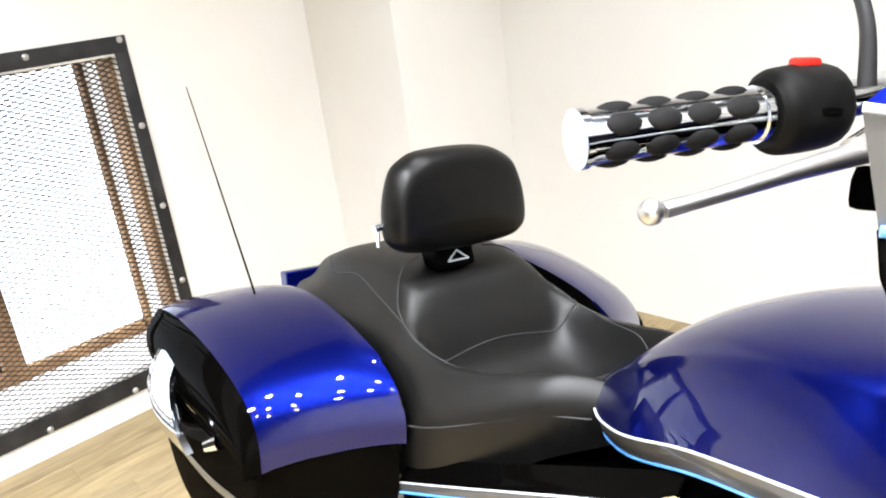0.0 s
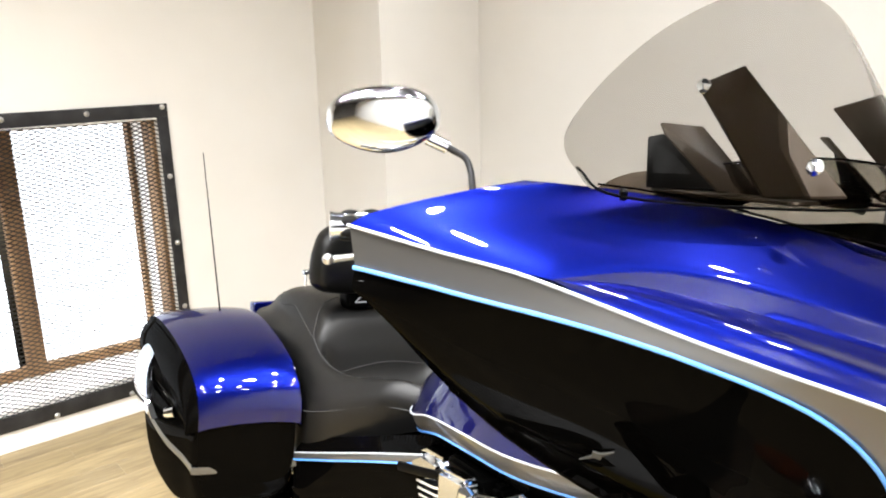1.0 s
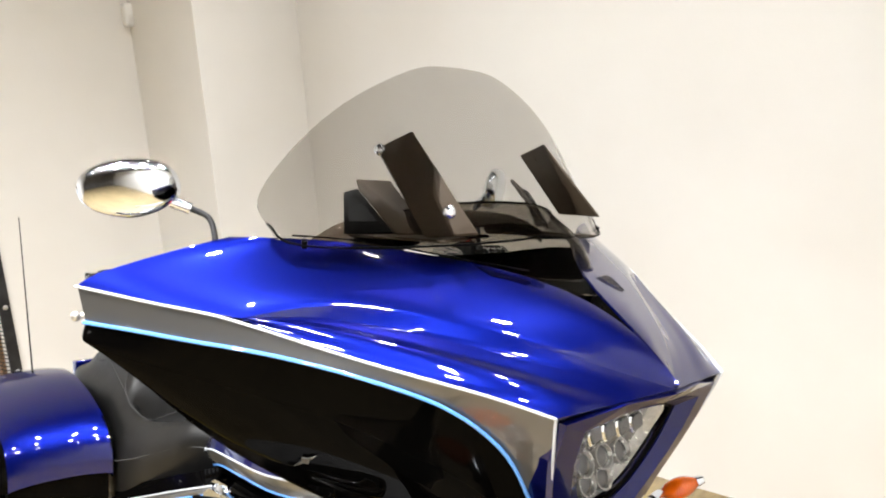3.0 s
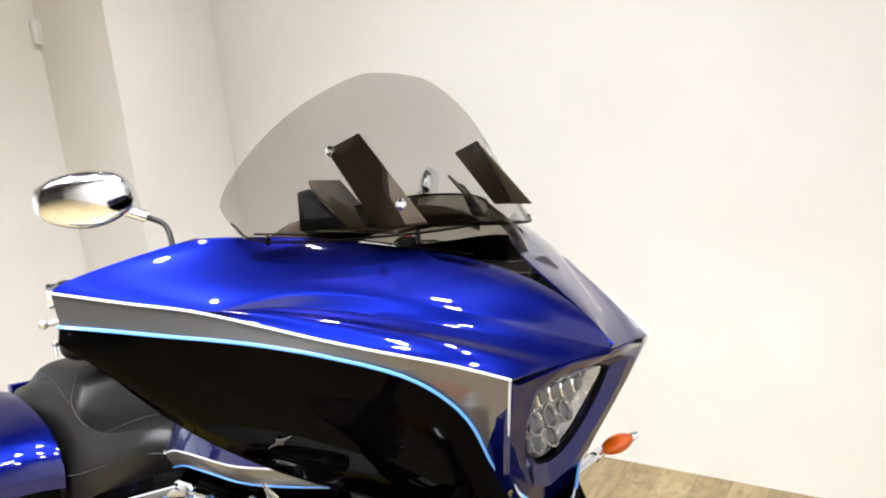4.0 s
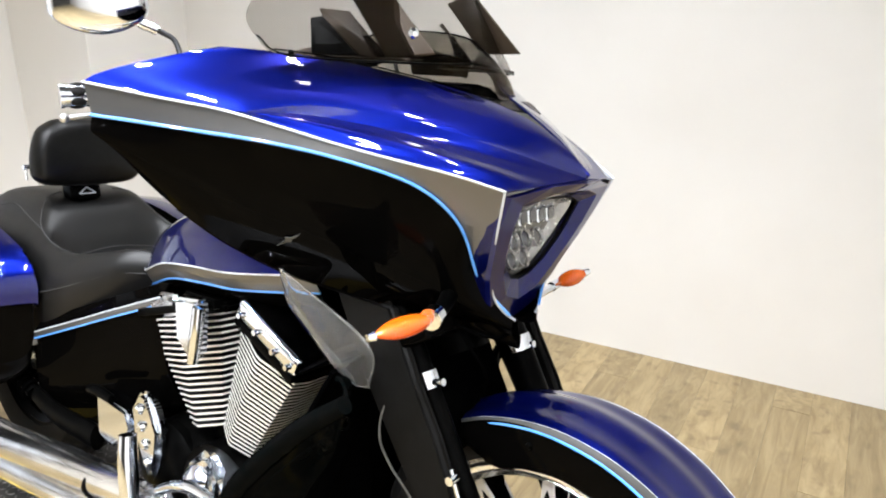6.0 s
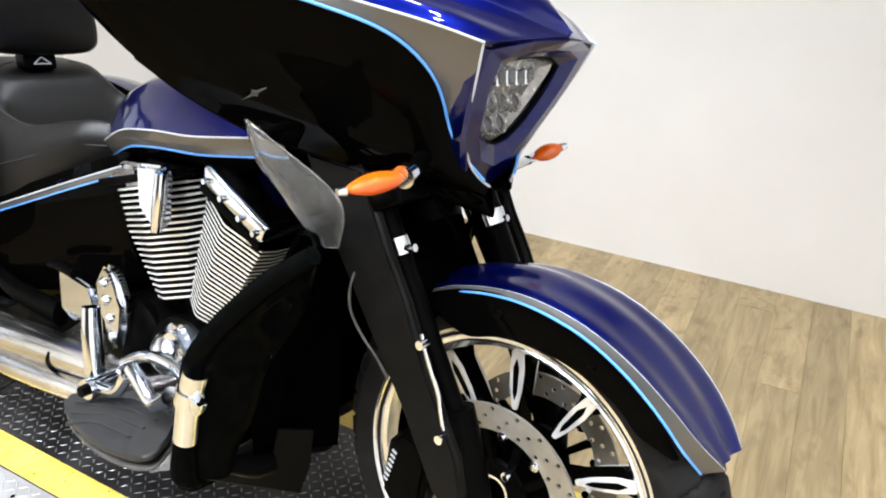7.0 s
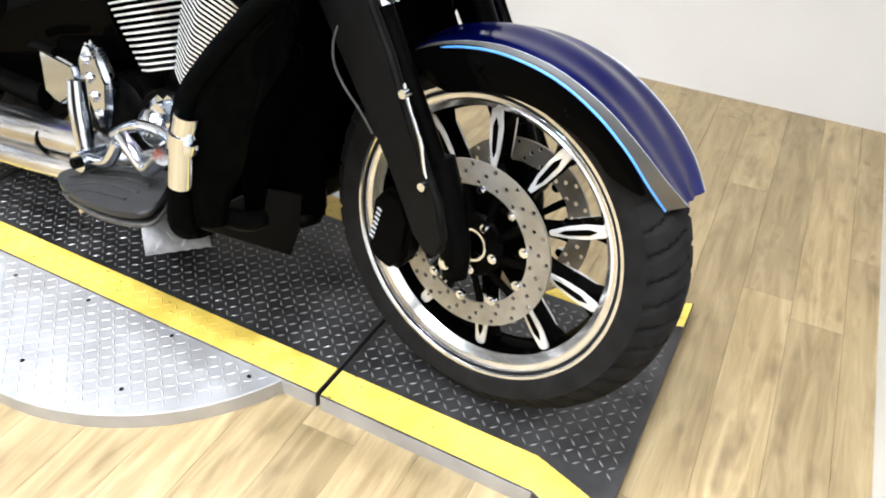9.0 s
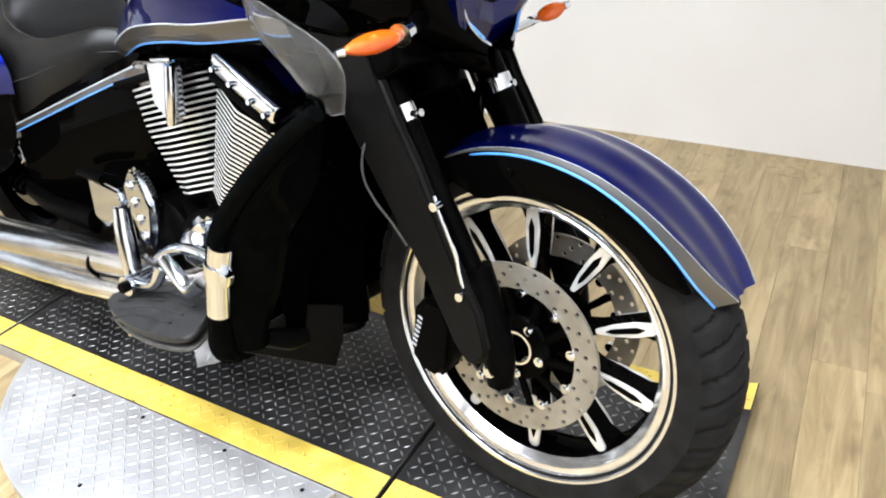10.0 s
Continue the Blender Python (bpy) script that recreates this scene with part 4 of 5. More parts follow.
# inside of the fairing, facing the rider
inner = [[(-0.44, -0.37, 1.105), (-0.38, -0.22, 1.155), (-0.35, 0, 1.16), (-0.38, 0.22, 1.155), (-0.44, 0.37, 1.105)],
         [(-0.43, -0.32, 1.02), (-0.33, -0.2, 1.02), (-0.30, 0, 1.02), (-0.33, 0.2, 1.02), (-0.43, 0.32, 1.02)],
         [(-0.42, -0.24, 0.90), (-0.33, -0.15, 0.88), (-0.30, 0, 0.87), (-0.33, 0.15, 0.88), (-0.42, 0.24, 0.90)]]
part("inner_fairing", skin(inner, 4, 4, 0.004), MATT, fairing, "matt black inner fairing")
dash = [[(-0.52, -0.17, 1.168), (-0.50, -0.12, 1.196), (-0.49, 0, 1.205), (-0.50, 0.12, 1.196), (-0.52, 0.17, 1.168)],
        [(-0.44, -0.18, 1.172), (-0.42, -0.13, 1.203), (-0.40, 0, 1.216), (-0.42, 0.13, 1.203), (-0.44, 0.18, 1.172)],
        [(-0.36, -0.13, 1.172), (-0.33, -0.085, 1.196), (-0.315, 0, 1.206), (-0.33, 0.085, 1.196), (-0.36, 0.13, 1.172)]]
part("dash_top", skin(dash, 5, 4, 0.003), BRACKET, fairing, "smooth black dash hump")
# smoked deflector standing on the nose of the fairing
foot = [(-0.375, -0.135, 1.176), (-0.27, -0.095, 1.166), (-0.225, -0.04, 1.152), (-0.210, 0.03, 1.143), (-0.225, 0.09, 1.141), (-0.30, 0.14, 1.150)]
crest = [(-0.410, -0.125, 1.212), (-0.33, -0.10, 1.230), (-0.295, -0.04, 1.236), (-0.288, 0.03, 1.232), (-0.305, 0.085, 1.218), (-0.35, 0.13, 1.196)]
part("dash_lip", skin([[f, between(f, c, 0.5, (0.012, 0, 0.006)), c] for f, c in zip(foot, crest)], 5, 4, 0.003), LIPSMOKE, fairing, "smoked plastic front lip").visible_shadow = False
part("lip_edge", tube(crest, 0.0014, 6, 4), SATIN, fairing)
part("lip_apron", skin([[f, between(f, (-0.19, f[1] * 1.1, 1.140), 0.5, (0, 0, 0.004)), (f[0] + 0.040, f[1] * 1.05 + 0.004, f[2] - 0.012)] for f in foot[1:5]], 4, 4, 0.002), LIPSMOKE, fairing).visible_shadow = False


# windshield
def shield_x(y, z):
    return -0.25 - 0.714 * (z - 1.2) - 1.7 * y * y


outline = [(0.0, 1.411), (0.0715, 1.404), (0.163, 1.361), (0.233, 1.306), (0.287, 1.241), (0.290, 1.206), (0.265, 1.184), (0.13, 1.188), (0.0, 1.195)]
bm = bmesh.new()
dense = smooth_path([(y, z, 0) for y, z in outline], 5)
rows = []
for k in range(13):
    u = k / 12
    row = []
    for y, z, _ in dense:
        yc, zc = y * u, 1.28 + (z - 1.28) * u
        row.append((yc, zc))
    rows.append(row)
vs = []
for row in rows:
    full = row + [(-y, z) for y, z in row[-2:0:-1]]
    vs.append([bm.verts.new((shield_x(y, z), y - 0.010, z)) for y, z in full])
for u, v in zip(vs, vs[1:]):
    n = len(u)
    for j in range(n):
        try:
            bm.faces.new((u[j], u[(j + 1) % n], v[(j + 1) % n], v[j]))
        except ValueError:
            pass
bmesh.ops.remove_doubles(bm, verts=bm.verts, dist=1e-5)
bmesh.ops.recalc_face_normals(bm, faces=bm.faces)
bmesh.ops.solidify(bm, geom=bm.faces[:], thickness=0.004)
shield = part("windshield", bm, SMOKE, bike, "lightly smoked curved windshield")
for s in (-1, 1):
    edge = smooth_path([(s * y, z, 0) for y, z in outline[5:]], 6)
    part("shield_edge", tube([(shield_x(y, z) + 0.002, y - 0.010, z) for y, z, _ in edge], 0.0014, 6, 1), SATIN, shield, "thin dark lower edge")
    part("edge_clip", box(0.009, 0.007, 0.010, pose(shield_x(0.262, 1.188), s * 0.262 - 0.010, 1.186, 0, 20, s * 30), 0.002, 2), SATIN, shield)


bracket_shapes = {-1: ((-0.403, -0.145, 1.298), (-0.377, -0.108, 1.322), (-0.240, -0.112, 1.204), (-0.312, -0.132, 1.192)), 1: ((-0.449, -0.164, 1.296), (-0.366, -0.125, 1.313), (-0.250, -0.118, 1.217), (-0.345, -0.145, 1.212))}
for s in (-1, 1):
    def side(*pts):
        return [(x, y * (-s), z) for x, y, z in pts]

    part("shield_bracket", plate(side(*bracket_shapes[s]), 0.004), BRACKET, shield, "dark smoked windshield bracket")
    part("bracket_wedge", plate(side((-0.420, -0.178, 1.187), (-0.434, -0.171, 1.240), (-0.431, -0.152, 1.245), (-0.360, -0.142, 1.193)), 0.004), FORKGREY, shield)
    part("bracket_wedge", plate(side((-0.360, -0.140, 1.193), (-0.431, -0.150, 1.245), (-0.446, -0.144, 1.257), (-0.415, -0.111, 1.257), (-0.330, -0.105, 1.190)), 0.004), BRACKET, shield)
    part("bracket_foot", plate(side((-0.424, -0.17, 1.183), (-0.27, -0.14, 1.190), (-0.285, -0.05, 1.192), (-0.40, -0.09, 1.187)), 0.004), BRACKET, shield)
    for q in ((-0.392, -0.145, 1.296), (-0.258, -0.140, 1.228))[:1 if s > 0 else 2]:
        part("bracket_bolt", lathe([(0, 0.009), (0.0045, 0.008), (0.0065, 0.004), (0.008, 0.003), (0.008, 0)], 14, pose(q[0], q[1] * (-s), q[2], 0, 0, 180 if s < 0 else 0)), SATIN if s > 0 else CHROME, shield)

# mirrors
for s in (-1, 1):
    stem = part("mirror_stem", tube([(-0.63, s * 0.256, 1.12), (-0.635, s * 0.256, 1.157), (-0.648, s * 0.258, 1.186), (-0.660, s * 0.272, 1.198), (-0.680, s * 0.312, 1.214)], [0.0055, 0.0045, 0.0042, 0.0045, 0.0055], 12, 6), FRAME, bike, "dark curved metal mirror stem")
    part("stem_collar", tube([(-0.664, s * 0.280, 1.2015), (-0.676, s * 0.304, 1.211)], 0.0085, 16, 1, smooth=False), CHROME, stem)
    m = Matrix.Translation((-0.705, s * 0.352, 1.229)) @ pose(0, 0, 0, 0, 0, s * 39) @ pose(0, 0, 0, s * -4, 13, 0)
    bm = bmesh.new()
    bmesh.ops.create_uvsphere(bm, u_segments=32, v_segments=20, radius=1)
    for v in bm.verts:
        x, y, z = v.co
        sq = lambda q: math.copysign(abs(q) ** 0.8, q)
        cut = 1 - (0.5 * max(0.0, -y * s) if z < 0 else 0.12 * max(0.0, -y * s))
        z *= cut
        v.co = ((x ** 0.6 * 0.026 if x > 0 else x * 0.012), sq(y) * 0.072, sq(z) * 0.042 * (1 - 0.16 * y * s))
    bmesh.ops.transform(bm, matrix=m, verts=bm.verts)
    part("mirror", bm, CHROME, bike, "chrome teardrop mirror housing")

# ---- handlebar and controls ----
for s in (-1, 1):
    def at(x, y, z):
        return (x, y * (-s), z)

    bar = part("handlebar", tube([at(-0.42, -0.05, 1.06), at(-0.54, -0.11, 1.10), at(-0.64, -0.165, 1.116), at(-0.655, -0.22, 1.110), at(-0.680, -0.292, 1.102), at(-0.716, -0.395, 1.093)], 0.0125, 14), CHROME, bike, "chrome handlebar")
    a, b = Vector(at(-0.680, -0.292, 1.102)), Vector(at(-0.719, -0.402, 1.092))
    d = (b - a).normalized()
    grip = part("grip", tube([a, b], 0.017, 20, 1, smooth=False), CHROME, bike, "chrome grip with black rubber pads")
    up = Vector((0, 0, 1))
    sd = d.cross(up).normalized()
    for i in range(4):
        c = a.lerp(b, 0.16 + 0.225 * i)
        for j in range(6):
            w = radians(60 * j + 30)
            o = sd * math.cos(w) + up * math.sin(w)
            bm = bmesh.new()
            bmesh.ops.create_uvsphere(bm, u_segments=12, v_segments=8, radius=1)
            m = Matrix((d, o.cross(d), o)).transposed().to_4x4()
            bmesh.ops.transform(bm, matrix=Matrix.Translation(c + o * 0.0150) @ m @ Matrix.Diagonal((0.0125, 0.0075, 0.005, 1)), verts=bm.verts)
            part("grip_pad", bm, RUBBER, grip)
    for q in (a - d * 0.004, b):
        part("grip_flange", tube([q, q + d * 0.005], 0.0185, 20, 1, smooth=False), CHROME, grip)
    sw = part("switch_housing", tube([a - d * 0.058, a - d * 0.05, a - d * 0.015, a - d * 0.006], [0.020, 0.027, 0.028, 0.022], 20, 3), FORKGREY, bike, "black switch housing")
    q = a - d * 0.034 + up * 0.028
    part("kill_switch", box(0.017, 0.012, 0.008, Matrix.Translation(q) @ pose(0, 0, 0, 0, 0, -s * 65), 0.003), RED, sw, "red engine stop switch")
    part("switch_button", box(0.016, 0.01, 0.006, Matrix.Translation(a - d * 0.034 - sd * 0.024 * (1 if s < 0 else -1)) @ pose(0, 0, 0, 0, 0, -s * 65), 0.002), SATIN, sw)
    lev = part("brake_lever" if s < 0 else "clutch_lever", tube([at(-0.610, -0.262, 1.092), at(-0.600, -0.30, 1.090), at(-0.607, -0.36, 1.083), at(-0.617, -0.41, 1.075), at(-0.625, -0.440, 1.070)], [0.009, 0.0070, 0.005, 0.0040, 0.0042], 12, 6, flat=1.2), BOLT, bike, "dull metal lever with a small ball end")
    bm = bmesh.new()
    bmesh.ops.create_uvsphere(bm, u_segments=16, v_segments=10, radius=0.0066, matrix=Matrix.Translation(at(-0.627, -0.446, 1.0695)))
    part("lever_ball", bm, BOLT, lev)
    part("lever_perch", tube([at(-0.622, -0.20, 1.095), at(-0.608, -0.262, 1.094), at(-0.601, -0.318, 1.090)], [0.010, 0.012, 0.0080], 12, 4), BRUSHED, lev)
    part("lever_switch", box(0.03, 0.032, 0.022, pose(*at(-0.600, -0.285, 1.066), 0, 0, -s * 25), 0.005), MATT, lev)

# turn signals
for s in (-1, 1):
    stalk = part("signal_stalk", tube(([(-0.17, s * 0.12, 0.868), (-0.138, s * 0.18, 0.866), (-0.128, s * 0.205, 0.864)] if s < 0 else [(-0.158, 0.08, 0.826), (-0.162, 0.14, 0.830), (-0.164, 0.182, 0.835)]), [0.013, 0.010, 0.011] if s < 0 else [0.008, 0.007, 0.008], 14, 4), SATIN if s < 0 else CHROME, bike, "short signal arm")
    part("signal_collar", tube([(-0.136 - (0.026 if s > 0 else 0), s * 0.192 - (0.028 if s > 0 else 0), 0.865 - (0.031 if s > 0 else 0)), (-0.129 - (0.035 if s > 0 else 0), s * 0.212 - (0.028 if s > 0 else 0), 0.863 - (0.027 if s > 0 else 0))], 0.0155 if s < 0 else 0.0085, 16, 1, smooth=False), CHROME, stalk)
    bm = bmesh.new()
    bmesh.ops.create_uvsphere(bm, u_segments=20, v_segments=14, radius=1)
    for v in bm.verts:
        x, y, z = v.co
        k = 1 - 0.35 * max(0, y) ** 2
        v.co = (x * 0.017 * k, y * (0.043 if s < 0 else 0.028), z * 0.0138 * k)
    a, b = (Vector((-0.129, -0.205, 0.864)), Vector((-0.158, -0.292, 0.849))) if s < 0 else (Vector((-0.165, 0.188, 0.836)), Vector((-0.132, 0.228, 0.858)))
    d = (b - a).normalized()
    sd = d.cross(Vector((0, 0, 1))).normalized()
    m = Matrix((sd, d, sd.cross(d))).transposed().to_4x4()
    bmesh.ops.transform(bm, matrix=Matrix.Translation((a + b) / 2) @ m, verts=bm.verts)
    part("signal_lens", bm, AMBER, stalk, "amber turn-signal lens")
    part("lens_tip", tube([b - d * 0.004, b + d * 0.006], [0.0075, 0.005], 14, 1, smooth=False), CHROME, stalk)

# ---- tank ----
TANK = [(-1.01, 0.080, 0.745, 0.668), (-0.955, 0.125, 0.795, 0.680), (-0.88, 0.165, 0.852, 0.705), (-0.78, 0.195, 0.897, 0.745), (-0.67, 0.210, 0.920, 0.768), (-0.57, 0.210, 0.928, 0.780), (-0.48, 0.196, 0.924, 0.796), (-0.40, 0.17, 0.90, 0.81)]


def tank_row(x, h, zt, zb, s):
    zs = zb + 0.040 + 0.15 * max(0, 0.05 - abs(x + 0.7)) * 0
    return [(x, 0, zt), (x, s * h * 0.42, zt - 0.008), (x, s * h * 0.74, zt - (zt - zs) * 0.26), (x, s * h * 0.86, zt - (zt - zs) * 0.46), (x, s * h * 0.95, zt - (zt - zs) * 0.76), (x, s * h, zs)]


tank_rows = [tank_row(*q, -1)[::-1] + tank_row(*q, 1)[1:] for q in TANK]
tank = part("fuel_tank", skin(tank_rows, 6, 5, 0.003), BLUE, bike, "deep blue teardrop fuel tank")
for s in (-1, 1):
    zs = lambda q: q[3] + 0.040
    top = [(q[0], s * (q[1] + 0.001), zs(q)) for q in TANK]
    low = [(q[0], s * (q[1] - 0.016), q[3] + 0.008) for q in TANK]
    part("tank_stripe", skin([[a, between(a, b, 0.5, (0, s * 0.002, 0)), b] for a, b in zip(top, low)], 5, 3, 0.002), SILVER, tank, "silver tank stripe")
    part("pinstripe", tube(low, 0.0019, 8, 5), SKY_PIN, tank, "light blue pinstripe")
    part("pinstripe", tube(top, 0.0016, 8, 5), WHITE_PIN, tank)
    under = [(q[0], s * (q[1] - 0.075), q[3] - 0.03) for q in TANK]
    part("tank_underside", skin([[a, between(a, b, 0.5, (0, s * 0.01, -0.006)), b] for a, b in zip(low, under)], 4, 3, 0.002), BLACK, tank, "black tank underside")

# ---- seat ----
SEAT = [
    (-0.965, 0.085, 0.733, 0.735, 0.668),
    (-1.025, 0.137, 0.728, 0.745, 0.638),
    (-1.070, 0.162, 0.662, 0.734, 0.608),
    (-1.14, 0.190, 0.622, 0.714, 0.570),
    (-1.22, 0.206, 0.620, 0.702, 0.530),
    (-1.285, 0.207, 0.644, 0.708, 0.505),
    (-1.325, 0.203, 0.716, 0.722, 0.495),
    (-1.375, 0.196, 0.780, 0.736, 0.505),
    (-1.47, 0.198, 0.796, 0.734, 0.550),
    (-1.62, 0.195, 0.778, 0.724, 0.605),
    (-1.74, 0.160, 0.735, 0.700, 0.650),
]


def seat_row(x, h, zc, zr, zb, s):
    return [(x, 0, zc), (x, s * h * 0.54, zc + (zr - zc) * 0.10), (x, s * h * 0.76, zr), (x, s * h * 0.95, zr - (zr - zb) * 0.22), (x, s * h, zr - (zr - zb) * 0.55), (x, s * h * 0.96, zb)]


rows = [seat_row(*q, -1)[::-1] + seat_row(*q, 1)[1:] for q in SEAT]
seat_shape = skin(rows, 6, 5, 0.004)
seat_tree = BVHTree.FromBMesh(seat_shape)
seat = part("seat", seat_shape, VINYL, bike, "dark grey vinyl touring seat with stitched panels")


def draped(points):
    """Lays a plan line (x, y) on the seat."""
    out = []
    for x, y, _ in smooth_path([(*p, 0) for p in points], 8):
        hit = seat_tree.ray_cast(Vector((x, y, 1.2)), Vector((0, 0, -1)))[0]
        if hit:
            out.append((x, y, hit.z + 0.0008))
    return out


for s in (-1, 1):
    part("seam", tube([(x, s * y, z) for x, y, z in ((-0.985, 0.107, 0.700), (-1.04, 0.144, 0.693), (-1.10, 0.173, 0.668), (-1.18, 0.202, 0.633), (-1.26, 0.212, 0.606), (-1.34, 0.209, 0.592))], 0.0014, 6, 6), SEAM, seat, "raised seam")
    part("seam", tube(draped([(x, s * y) for x, y in ((-1.436, 0.066), (-1.417, 0.111), (-1.376, 0.145), (-1.329, 0.158), (-1.291, 0.160), (-1.225, 0.156), (-1.138, 0.138), (-1.08, 0.108), (-1.04, 0.06), (-1.03, 0.0))]), 0.0014, 6, 1), SEAM, seat)
    part("seam", tube(draped([(x, s * y) for x, y in ((-1.70, 0.10), (-1.613, 0.138), (-1.523, 0.137), (-1.43, 0.147), (-1.36, 0.155), (-1.298, 0.160))]), 0.0014, 6, 1), SEAM, seat)
part("seam", tube(draped([(-1.285, -0.158), (-1.30, -0.09), (-1.305, 0.0), (-1.30, 0.09), (-1.285, 0.158)]), 0.0014, 6, 1), SEAM, seat)

# rider backrest
pad_rows = []
for k, (w, h, dx) in enumerate(((0.120, 0.060, 0.034), (0.138, 0.076, 0.022), (0.146, 0.081, 0.0), (0.138, 0.078, -0.022), (0.11, 0.055, -0.032))):
    ring = []
    for j in range(16):
        a = 2 * math.pi * j / 16
        c, sn = math.cos(a), math.sin(a)
        e = 0.55
        y = math.copysign(abs(c) ** e, c) * w * (0.90 - 0.14 * sn - 0.05 * max(sn, 0.0))
        z = math.copysign(abs(sn) ** e, sn) * h
        ring.append((-1.385 + dx - 0.10 * z, y - 0.027, 0.902 + z))
    pad_rows.append(ring)
front_cap = [[(p[0] + 0.006, p[1] * 0.4 - 0.016, 0.902 + (p[2] - 0.902) * 0.4) for p in pad_rows[0]]]
back_cap = [[(p[0] - 0.006, p[1] * 0.4 - 0.016, 0.902 + (p[2] - 0.902) * 0.4) for p in pad_rows[-1]]]
bm = skin(front_cap + pad_rows + back_cap, 4, 3, closed=True)
bmesh.ops.holes_fill(bm, edges=[e for e in bm.edges if e.is_boundary])
pad = part("backrest", bm, PADDING, bike, "padded black backrest")
part("backrest_pin", tube([(-1.395, -0.14, 0.872), (-1.395, -0.172, 0.868)], 0.006, 10, 1, smooth=False), CHROME, pad)
part("backrest_pin", tube([(-1.395, -0.166, 0.868), (-1.395, -0.166, 0.838)], 0.003, 8, 1, smooth=False), CHROME, pad)
part("backrest_hinge", box(0.05, 0.075, 0.045, pose(-1.392, -0.036, 0.804, 0, -22, 0), 0.010, 3), SATIN, pad, "black folding hinge")
for p, q in (((-1.3625, -0.056, 0.803), (-1.3685, -0.036, 0.818)), ((-1.3685, -0.036, 0.818), (-1.3625, -0.016, 0.803)), ((-1.3625, -0.016, 0.803), (-1.3625, -0.056, 0.803))):
    part("hinge_mark", tube([p, q], 0.0016, 6, 1, smooth=False), WHITE_PIN, pad)

# side strip below the seat
for s in (-1, 1):
    top = [(-0.80, s * 0.185, 0.712), (-0.95, s * 0.195, 0.648), (-1.1, s * 0.205, 0.582), (-1.27, s * 0.215, 0.508)]
    low = [(x, y * 1.01, z - 0.028) for x, y, z in top]
    cover = part("side_cover", skin([[(x, y - s * 0.02, z + 0.03), (x, y, z), (x, y + s * 0.002, z - 0.028), (x, y - s * 0.01, z - 0.14), (x, y - s * 0.05, z - 0.24)] for x, y, z in top], 5, 4, 0.003), BLACK, bike, "gloss black side cover")
    part("cover_stripe", skin([[(x, y + s * 0.003, z), (x, y + s * 0.006, z - 0.007), (x, y + s * 0.005, z - 0.015)] for x, y, z in top], 5, 3, 0.002), SILVER, cover, "silver stripe")
    part("pinstripe", tube([(x, y + s * 0.006, z - 0.0155) for x, y, z in top], 0.0019, 8, 5), SKY_PIN, cover)
    part("pinstripe", tube([(x, y + s * 0.004, z) for x, y, z in top], 0.0016, 8, 5), WHITE_PIN, cover)

# ---- saddlebags ----
BAG = [(-1.302, 0.308, 0.086, 0.44, 0.574, 0.606), (-1.320, 0.31, 0.091, 0.39, 0.574, 0.628), (-1.38, 0.315, 0.09, 0.36, 0.572, 0.655), (-1.48, 0.318, 0.1, 0.32, 0.57, 0.693), (-1.62, 0.322, 0.102, 0.31, 0.572, 0.706), (-1.75, 0.318, 0.096, 0.31, 0.565, 0.685), (-1.86, 0.31, 0.084, 0.33, 0.545, 0.635), (-1.92, 0.302, 0.046, 0.38, 0.52, 0.57)]


def bag_point(x, y, z, s):
    """The nose is swept back outwards and the top falls outwards."""
    return (x - 0.6 * (y - 0.30), s * y, z - 0.22 * (y - 0.30))


def bag_ring(x, yc, h, zb, zs, zt, s):
    """A section of the tub."""
    pts = [(yc + h, zs), (yc + h * 1.02, zs - (zs - zb) * 0.3), (yc + h * 0.96, zs - (zs - zb) * 0.75), (yc + h * 0.7, zb), (yc, zb - 0.004), (yc - h * 0.7, zb), (yc - h * 0.97, zs - (zs - zb) * 0.75), (yc - h, zs)]
    return [bag_point(x, y, z, s) for y, z in pts]


def bag_line(s, drop, grow):
    """A line round the bag at that height below its seam."""
    inner = [(q[0] - 0.6 * (q[1] - q[2] - 0.30), s * (q[1] - q[2] - grow), q[4] - drop - 0.22 * (q[1] - q[2] - 0.30)) for q in BAG[:3]][::-1]
    outer = [(q[0] - 0.6 * (q[1] + q[2] - 0.30), s * (q[1] + q[2] + grow), q[4] - drop - 0.22 * (q[1] + q[2] - 0.30)) for q in BAG]
    q = BAG[0]
    return inner + [(q[0] + grow - 0.6 * (q[1] - 0.30), s * q[1], q[4] - drop - 0.22 * (q[1] - 0.30))] + outer


# run of the lid from its front lip over the top to the tail: x, z, middle and half width
LID = [(-1.288, 0.578, 0.308, 0.090), (-1.290, 0.622, 0.308, 0.090), (-1.312, 0.662, 0.308, 0.091), (-1.37, 0.692, 0.309, 0.092), (-1.48, 0.714, 0.31, 0.094), (-1.60, 0.722, 0.312, 0.096), (-1.72, 0.706, 0.312, 0.094), (-1.84, 0.662, 0.308, 0.086), (-1.915, 0.585, 0.302, 0.066)]
for s in (-1, 1):
    top = [[bag_point(x, yc + w * k, z - 0.010 * abs(k) ** 3, s) for k in (-1, -0.8, -0.4, 0, 0.4, 0.8, 1)] for x, z, yc, w in LID]
    bag = part("saddlebag", skin(top, 5, 3, 0.003), BLUE, bike, "deep blue hard saddlebag lid over a black tub")
    # Black sides stand in for blue paint that turns dark at this angle.
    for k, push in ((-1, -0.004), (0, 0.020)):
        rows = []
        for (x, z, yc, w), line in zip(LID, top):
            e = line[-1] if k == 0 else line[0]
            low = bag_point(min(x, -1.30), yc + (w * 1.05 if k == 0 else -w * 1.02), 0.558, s)
